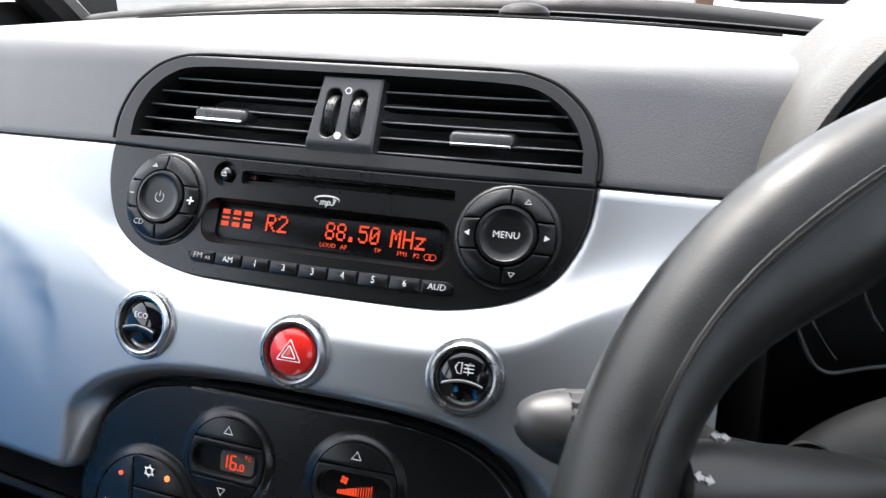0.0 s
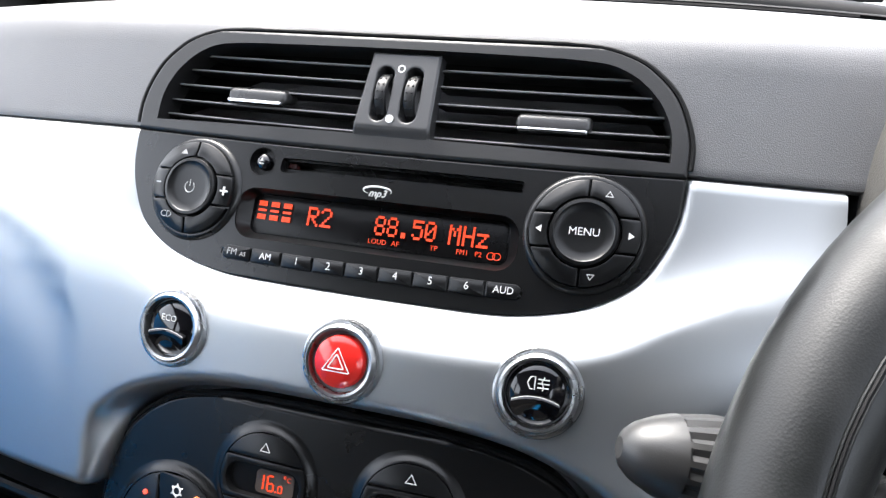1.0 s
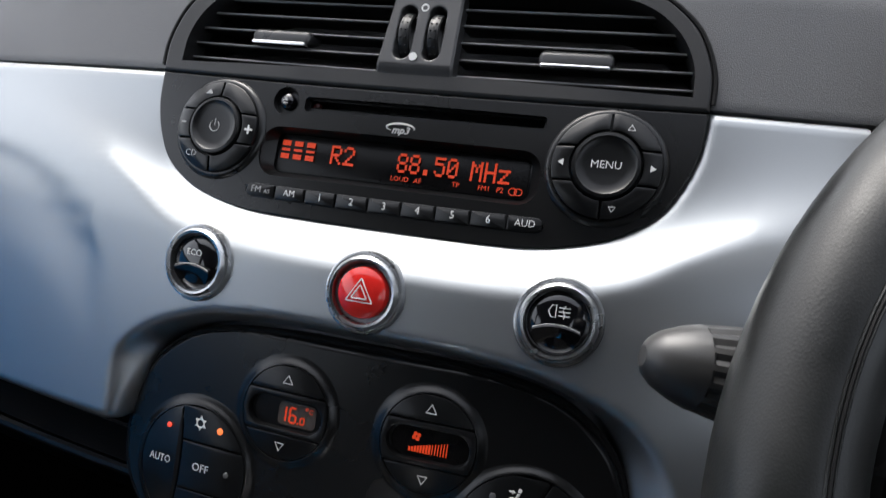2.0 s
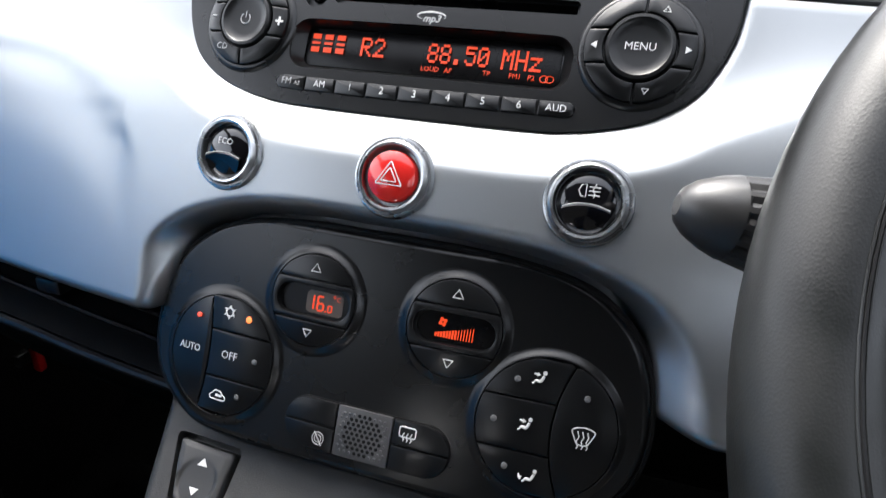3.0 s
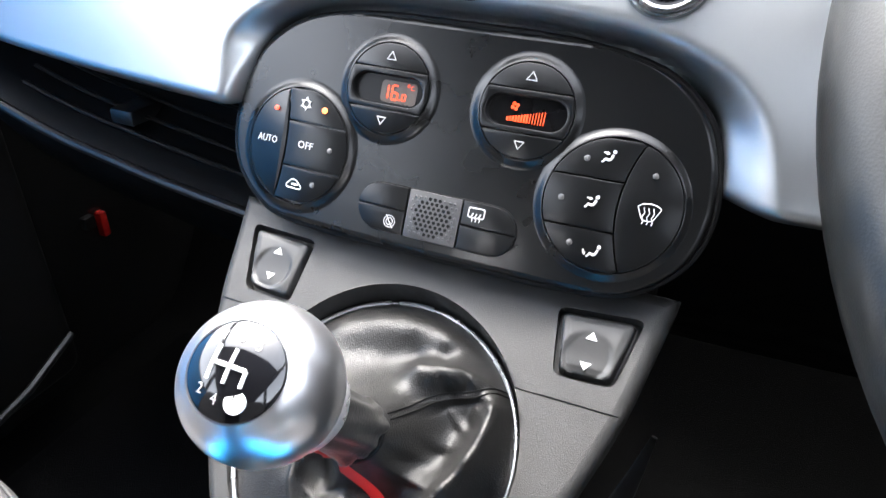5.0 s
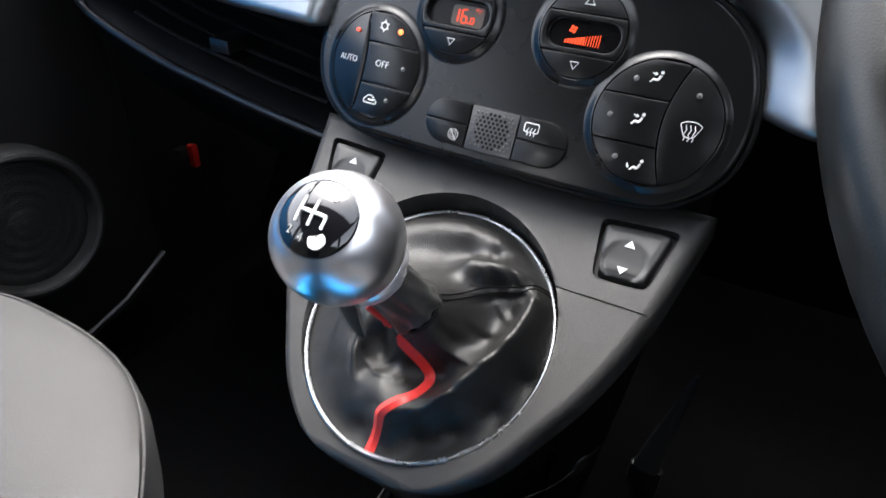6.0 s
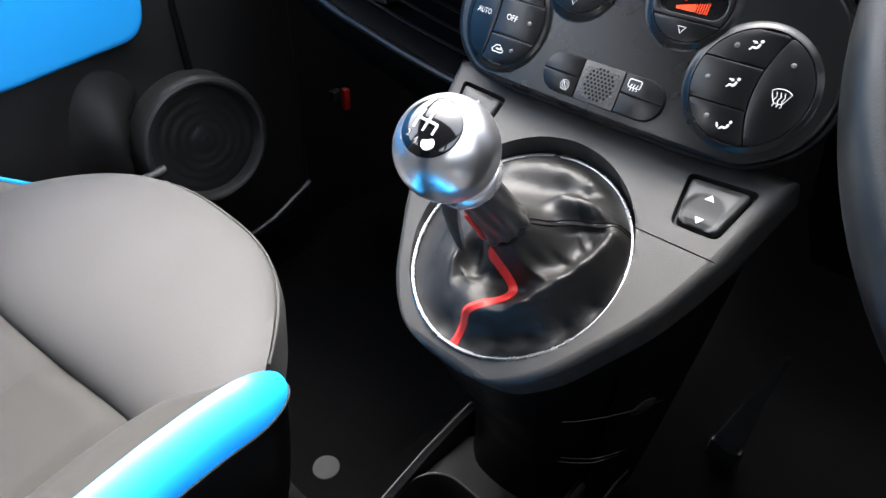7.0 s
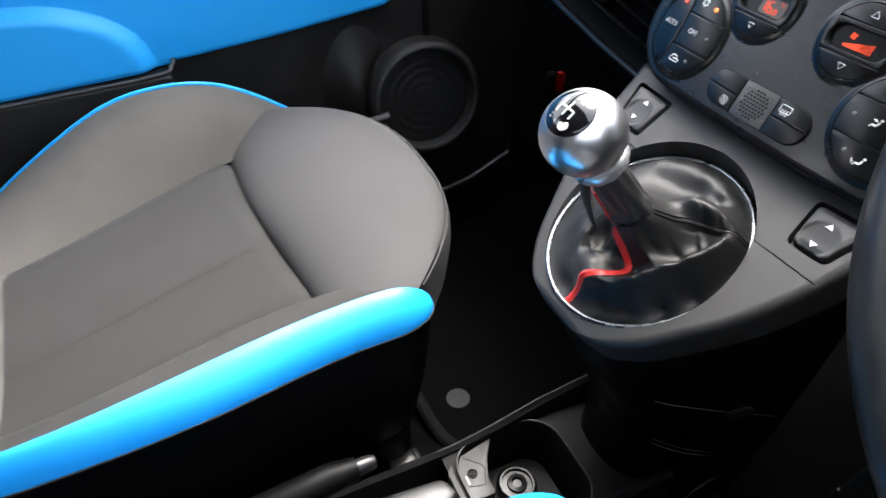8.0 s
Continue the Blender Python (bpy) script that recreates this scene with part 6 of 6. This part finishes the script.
def seat(name, label, mirror):
    """A front seat: cushion inset, raised front pad, bolsters, blue flank, backrest and base; mirror flips it across the car."""
    st = thing(name, label, "car seat", "front seats")
    sx = -1 if mirror else 1

    def put(n, bm, mat, text="", angle=60):
        if mirror:
            for w in bm.verts:
                w.co.x *= -1
        return part(n, bm, mat, st, text, angle)

    def right_edge(y):
        return -0.172 + 0.046 * step(-0.05, -0.36, y)

    def left_edge(y):
        return -0.461 + 0.40 * (-0.075 - min(y, -0.06))

    def base(y):
        return 0.3285 - 0.024 * step(-0.05, -0.36, y)

    def pad_line(u):
        return -0.048 - 0.029 * step(0.05, 0.75, u)

    def inset_point(u, v):
        x0 = right_edge(-0.06) + (left_edge(-0.06) - right_edge(-0.06)) * u
        ya = pad_line((-0.118 - x0) / 0.397) - 0.001
        y = ya + (-0.328 - ya) * v
        x = right_edge(y) + (left_edge(y) - right_edge(y)) * u
        hollow = 0.010 * math.sin(math.pi * min(u / 0.38, 1.0) * 0.5) if u < 0.38 else 0.010 - 0.004 * math.sin(math.pi * (u - 0.38) / 0.62) - 0.010 * step(0.62, 1, u) + 0.012 * math.exp(-((1 - u) / 0.07) ** 2)
        dip = 0.008 * (1 - step(0, 0.06, v)) + 0.006 * (1 - step(0.0, 0.05, u))
        return (x, y, base(y) - hollow + 0.012 * u - dip + 0.0014 * noise.noise((x * 10, y * 10, 0)))
    us, vs = spread(0, 1, 44), spread(0, 1, 36)
    put("cushion_inset", grid(us, vs, inset_point), CLOTH, "dark grey cloth cushion centre")
    band = grid(spread(0.38, 0.985, 26), spread(0.012, 1.0, 30), lambda u, v: Vector(inset_point(u, v)) + Vector((0, 0, 0.0007)))
    put("centre_band", band, CENTRECLOTH, "smoother grey centre band")
    put("cushion_rear", grid(spread(0, 1, 16), spread(0, 1, 8), lambda u, t: Vector(inset_point(u, 1)) + Vector((0, -0.075 * t, 0.003 * step(0, 0.1, t) - 0.01 * t))), WEAVE, "taupe cloth strip before the backrest")

    # front pad
    def front(x):
        return 0.118 - 0.098 * abs((x + 0.315) / 0.205) ** 2.7
    down = [(0.006, -0.006), (0.013, -0.020), (0.016, -0.042), (0.010, -0.070)]

    def pad_at(u, v):
        x = -0.118 - 0.397 * u
        side = abs(2 * u - 1)
        ys = pad_line(u)
        yf = max(front(x), ys + 0.05)
        lift = 0.046 * (1 - 0.35 * side ** 4)
        if v <= 1:
            rise = math.sin(math.pi * 0.68 * v)
            return Vector((x, ys + (yf - ys) * v, 0.312 + 0.006 * u + (lift + 0.008) * rise ** 0.5))
        dy, dz = down[int(round(v)) - 2]
        p = pad_at(u, 1.0)
        return p + Vector((-(x + 0.315) * 0.10 * (dy / 0.016), dy, dz))
    pad = grid(spread(0, 1, 40), [t * t for t in spread(0, 1, 26)] + [2, 3, 4, 5], pad_at)
    put("front_pad", pad, HIDE, "smooth grey leather front pad")
    put("pad_piping", tube([pad_at(u, 2) + Vector((0, 0.0012, 0.0)) for u in spread(0.02, 0.98, 40)], 0.0014, 6), HIDE)

    # bolster beside the gear lever, with its blue flank
    def crest(y):
        return -0.122 + 0.048 * step(0, -0.34, y)
    rows_y = [0.0505 * math.sin(math.pi / 2 * k / 12) for k in range(12, 0, -1)] + [0.0, -0.015] + [-0.03 * k for k in range(1, 13)]

    def tip(y):
        return math.sqrt(max(1 - (max(y, 0) / 0.051) ** 2, 0.0))

    def grey_top(u, y):
        s = step(-0.07, 0.022, y)
        x0 = right_edge(y) - 0.002 + (crest(y) - right_edge(y)) * 0.93 * s
        z0 = base(y) - 0.004 + 0.026 * step(-0.07, -0.02, y)
        x1, z1 = crest(y), 0.328 + 0.034 * tip(y)
        return (x0 + (x1 - x0) * u, y, z0 + (z1 - z0) * math.sin(math.pi / 2 * u) ** 0.8)
    put("bolster", grid(spread(0, 1, 12), [y for y in rows_y if y < 0.026], grey_top), CLOTH, "dark grey cloth bolster")

    def blue_side(u, y):
        a = math.pi / 2 * u
        x = crest(y) + (0.003 + 0.024 - 0.019 * step(-0.12, -0.34, y)) * math.sin(a) * tip(y)
        return (x, y, 0.328 + 0.0345 * tip(y) - 0.037 * tip(y) * (1 - math.cos(a)) ** 0.9)
    put("blue_flank", grid(spread(0, 1, 14), rows_y, blue_side), BLUE, "sky blue vinyl flank", 80)
    put("flank_piping", tube([Vector(blue_side(1, y)) for y in rows_y], 0.0012, 6), CLOTH)

    def skirt(u, y):
        p = Vector(blue_side(1, y))
        return p + Vector((-0.003 - 0.03 * u * u, -0.01 * u, -0.20 * u))
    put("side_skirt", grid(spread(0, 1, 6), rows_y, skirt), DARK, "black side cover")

    # outer bolster with thin blue piping
    edge = smooth_line([(-0.545, 0.026, 0.332), (-0.541, -0.02, 0.366), (-0.537, -0.07, 0.393), (-0.536, -0.13, 0.402), (-0.536, -0.20, 0.390), (-0.540, -0.28, 0.345), (-0.552, -0.36, 0.285)], 6)

    def outer(u, i):
        p = edge[int(i)]
        y = min(p.y, -0.02) if u < 0.5 else p.y
        yq = min(p.y, -0.07)
        q = Vector((left_edge(yq) + 0.004, yq, base(yq) - 0.002))
        m = q.lerp(p, u)
        return m + Vector((0.004, 0, 0.018)) * math.sin(math.pi * u)
    put("outer_bolster", grid(spread(0, 1, 10), range(len(edge)), outer), WEAVE, "taupe ribbed cloth bolster")
    put("blue_piping", tube(edge, 0.0032, 8), BLUE, "thin sky blue piping")
    put("outer_skirt", grid(spread(0, 1, 5), range(len(edge)), lambda u, i: edge[int(i)] + Vector((-0.012 * math.sin(math.pi * u / 2), 0, -0.19 * u))), DARK)
    # backrest and base
    def back_at(u, v):
        a = 2 * math.pi * u
        y0, z0 = -0.40 - 0.22 * v, 0.28 + 0.56 * v
        wide, deep = 0.235 * (1 - 0.18 * v ** 3), 0.055
        cx = -0.325
        c, s = math.cos(a), math.sin(a)
        return (cx + wide * abs(c) ** 0.7 * (1 if c > 0 else -1), y0 + deep * abs(s) ** 0.7 * (1 if s > 0 else -1), z0)
    put("backrest", grid(spread(0, 1, 40)[:-1], spread(0, 1, 14), back_at, wrap=True), CLOTH, "grey cloth backrest")
    put("seat_base", box((-0.50, -0.36, 0.02), (-0.14, 0.04, 0.20), 0.02), DARK)
    put("seat_rail", box((-0.165, -0.34, 0.0), (-0.135, 0.05, 0.03), 0.003), BEZEL)
    put("adjuster_lever", tube([(-0.130, -0.20, 0.13), (-0.134, -0.144, 0.13), (-0.139, -0.055, 0.13), (-0.150, -0.028, 0.13), (-0.163, -0.005, 0.13)], 0.0028, 8), BEZEL, "thin seat adjuster bar")
    put("rail_end", box((-0.150, 0.0, 0.03), (-0.122, 0.037, 0.061), 0.004), BEZEL, "dark rail end stop")
    if mirror:
        for ob in st.children:
            for w in ob.data.vertices:
                w.co.z += 0.016 if w.co.z > 0.06 else 0.0
    return st


seat("passenger_seat", "grey passenger seat with sky blue flank and piping", False)
seat("driver_seat", "grey driver seat with sky blue flank and piping", True)

# ---- passenger door ----
door = thing("door_1", "charcoal passenger door card with a sky blue upper panel", "car door", kind="structure")


def side_slab(poly, x0, x1, bevel):
    """A slab on the door: outline in (y, z), from x0 to x1, rounded edge inwards."""
    bm = prism(poly, 0, (x1 - x0), bevel, steps=4)
    for w in bm.verts:
        y, z, d = w.co
        w.co = (x0 + d, y, z)
    return bm


part("door_card", side_slab(soften([(-0.75, 0.06), (0.44, 0.06), (0.44, 0.46), (0.40, 0.82), (-0.75, 0.85)], 0.03), -0.69, -0.625, 0.012), DOORSKIN, door)
part("upper_panel", side_slab(soften([(-0.74, 0.378), (-0.30, 0.389), (-0.11, 0.398), (0.05, 0.414), (0.215, 0.436), (0.27, 0.79), (-0.74, 0.82)], 0.03, 8), -0.64, -0.610, 0.010), BLUE, door, "sky blue vinyl door panel")
REST = soften([(-0.80, 0.34), (-0.128, 0.34), (-0.128, 0.418), (-0.143, 0.447), (-0.175, 0.474), (-0.228, 0.493), (-0.30, 0.499), (-0.80, 0.50)], 0.02, 6)


def rest_point(y, t):
    low = 0.3965 + (y + 0.11) * 0.05
    z = low + (0.512 - low) * t
    return (-0.6112 + 0.0135 * step(0.002, -0.022, away(REST, y, z)) - 0.004 * (1 - step(0, 0.04, t)), y, z)


part("armrest", grid([-0.74 + 0.008 * i for i in range(80)], spread(0, 1, 34), rest_point), BLUE, door, "sky blue moulded armrest", angle=80)
part("pocket_shelf", side_slab(soften([(-0.74, 0.25), (-0.13, 0.27), (-0.112, 0.394), (-0.30, 0.386), (-0.74, 0.372)], 0.012), -0.64, -0.587, 0.006), DOORSKIN, door, "dark door pocket")
# grey bar lighter than the pocket: the edge's light is in its colour
part("pocket_edge", tube(smooth_line([(-0.589, -0.74, 0.371), (-0.588, -0.30, 0.387), (-0.588, -0.135, 0.395), (-0.595, -0.113, 0.402), (-0.61, -0.108, 0.405)], 4), 0.0024, 8), GREYTRIM, door, "edge of the pocket that catches the light")
# the pillar trim ahead of the door and the kick panel
part("door_seal", tube([(-0.628, 0.30, 0.76), (-0.630, 0.275, 0.60), (-0.628, 0.262, 0.46), (-0.625, 0.265, 0.37)], 0.006, 8), DARK, door, "dark edge seam")
SPK = Vector((-0.586, 0.2475, 0.2905))
sq = Vector((0, 0, 1)).rotation_difference(Vector((1.0, -0.06, 0.13)).normalized())


def turned(profile, n=64):
    bm = lathe(profile, n=n)
    for w in bm.verts:
        w.co = SPK + sq @ (Vector(w.co) * MM * 0.95)
    return bm


def speaker_swell(rad):
    """Height of the grille: low rings round a small dome."""
    return -3 + 0.4 * math.cos(rad / 78 * 11 * math.pi) + 3.0 * math.exp(-(rad / 16) ** 2)


speaker = part("speaker", turned([(97, -46), (96, 2), (94, 9), (91, 13.5), (87, 15), (83.5, 13.5), (81, 9), (79.5, 0), (78, -6)]), CONSOLE, door, "round door speaker surround")
mesh_prof = [(79, -4)]
for k in range(40):
    rad = 78 - 2 * k
    mesh_prof.append((max(rad, 0), speaker_swell(rad)))
MESHMAT = material("speaker_mesh", (0.005, 0.005, 0.005), 0.45, 0, 0.2, 620, 0.1, 30, cells=True)
part("grille", turned(mesh_prof), MESHMAT, speaker, "black perforated speaker grille")

dots = bmesh.new()
for i in range(-22, 23):
    for j in range(-25, 26):
        x, v = 3.6 * i + (1.8 if j % 2 else 0), 3.1 * j
        if x * x + v * v < 76 ** 2:
            lathe([(1.15, 0), (0.8, 0.7), (0, 0.9)], x, v, 6, dots)
for w in dots.verts:
    rad = math.hypot(w.co.x, w.co.y)
    w.co = SPK + sq @ (Vector((w.co.x, w.co.y, w.co.z + speaker_swell(rad))) * MM * 0.95)
part("mesh_dot", dots, CONSOLE, speaker, "fine dotted mesh of the grille")["kind"] = "stuff"


def fairing(y, z):
    p = Vector((-0.631 + 0.036 * math.exp(-((y - 0.148) / 0.042) ** 2 - ((z - 0.300) / 0.080) ** 2), y, z))
    q = sq.inverted() @ (p - SPK)
    rad = math.hypot(q.x, q.y) / MM
    return p + Vector((-0.05, 0, 0)) * step(97, 90, rad)


part("speaker_fairing", grid(spread(0.05, 0.26, 30), spread(0.13, 0.43, 30), fairing), DOORSKIN, door, angle=70)
part("lower_trim", tube([(-0.580, 0.09, 0.256), (-0.573, 0.135, 0.273), (-0.569, 0.178, 0.281)], 0.0065, 14), GREYTRIM, door, "grey pocket end")
part("sill_edge", tube([(-0.60, 0.26, 0.085), (-0.596, 0.34, 0.108), (-0.60, 0.42, 0.142)], 0.006, 8), BEZEL, door)

kick = tagged(part("kick_panel", grid(spread(0.44, 1.0, 8), spread(0.0, 0.75, 10), lambda y, z: (-0.685, y, z)), CARPET), "black carpeted kick panel ahead of the door", "kick panel", kind="structure")
tag = thing("red_tab", "small red plastic tab low in the passenger footwell", "tab")
part("tab", box((-0.684, 0.561, 0.200), (-0.668, 0.574, 0.240), 0.003), RED, tag)
part("clip", box((-0.684, 0.536, 0.224), (-0.669, 0.554, 0.243), 0.002), BEZEL, tag)

# ---- outside the windscreen ----
wall = tagged(part("backdrop", box((-16, 15.0, -0.32), (16, 15.3, 1.1)), RENDERWALL), "pale wall across the street", "wall", kind="structure")
post = thing("timber_post", "brown timber post beside the street", "post")
part("shaft", box((0.80, 8.0, -0.32), (0.98, 8.2, 2.3), 0.01), WOODPOST, post)


def parked(name, label, x0, x1, belt, paint):
    """A car parked ahead: body with rounded edges, cabin of glass with pillars and roof, four tyres."""
    car = thing(name, label, "car", "parked cars")
    part("body", box((x0, 9.0, -0.12), (x1, 12.8, belt), 0.12), paint, car)
    part("glass", box((x0 + 0.12, 9.35, belt - 0.05), (x1 - 0.12, 11.9, belt + 0.42), 0.10), BLACK, car, "dark car windows")
    part("roof", box((x0 + 0.16, 9.6, belt + 0.40), (x1 - 0.16, 11.7, belt + 0.50), 0.05), paint, car)
    part("bumper", box((x0 + 0.03, 8.92, -0.15), (x1 - 0.03, 9.1, 0.18), 0.05), BEZEL, car)
    for x in (x0 + 0.12, x1 - 0.12):
        for y in (9.8, 12.0):
            bm = lathe([(0.0, -0.09), (0.28, -0.09), (0.30, 0), (0.28, 0.09), (0, 0.09)], n=24)
            for w in bm.verts:
                w.co = Vector((x + w.co.z, y + w.co.x, -0.02 + w.co.y))
            part("tyre", bm, BLACK, car)
    return car


parked("parked_car", "blue car parked ahead in the street", -1.30, 0.05, 0.66, CARBLUE)
parked("parked_car", "white car parked ahead in the street", 1.27, 2.94, 0.62, CARWHITE)
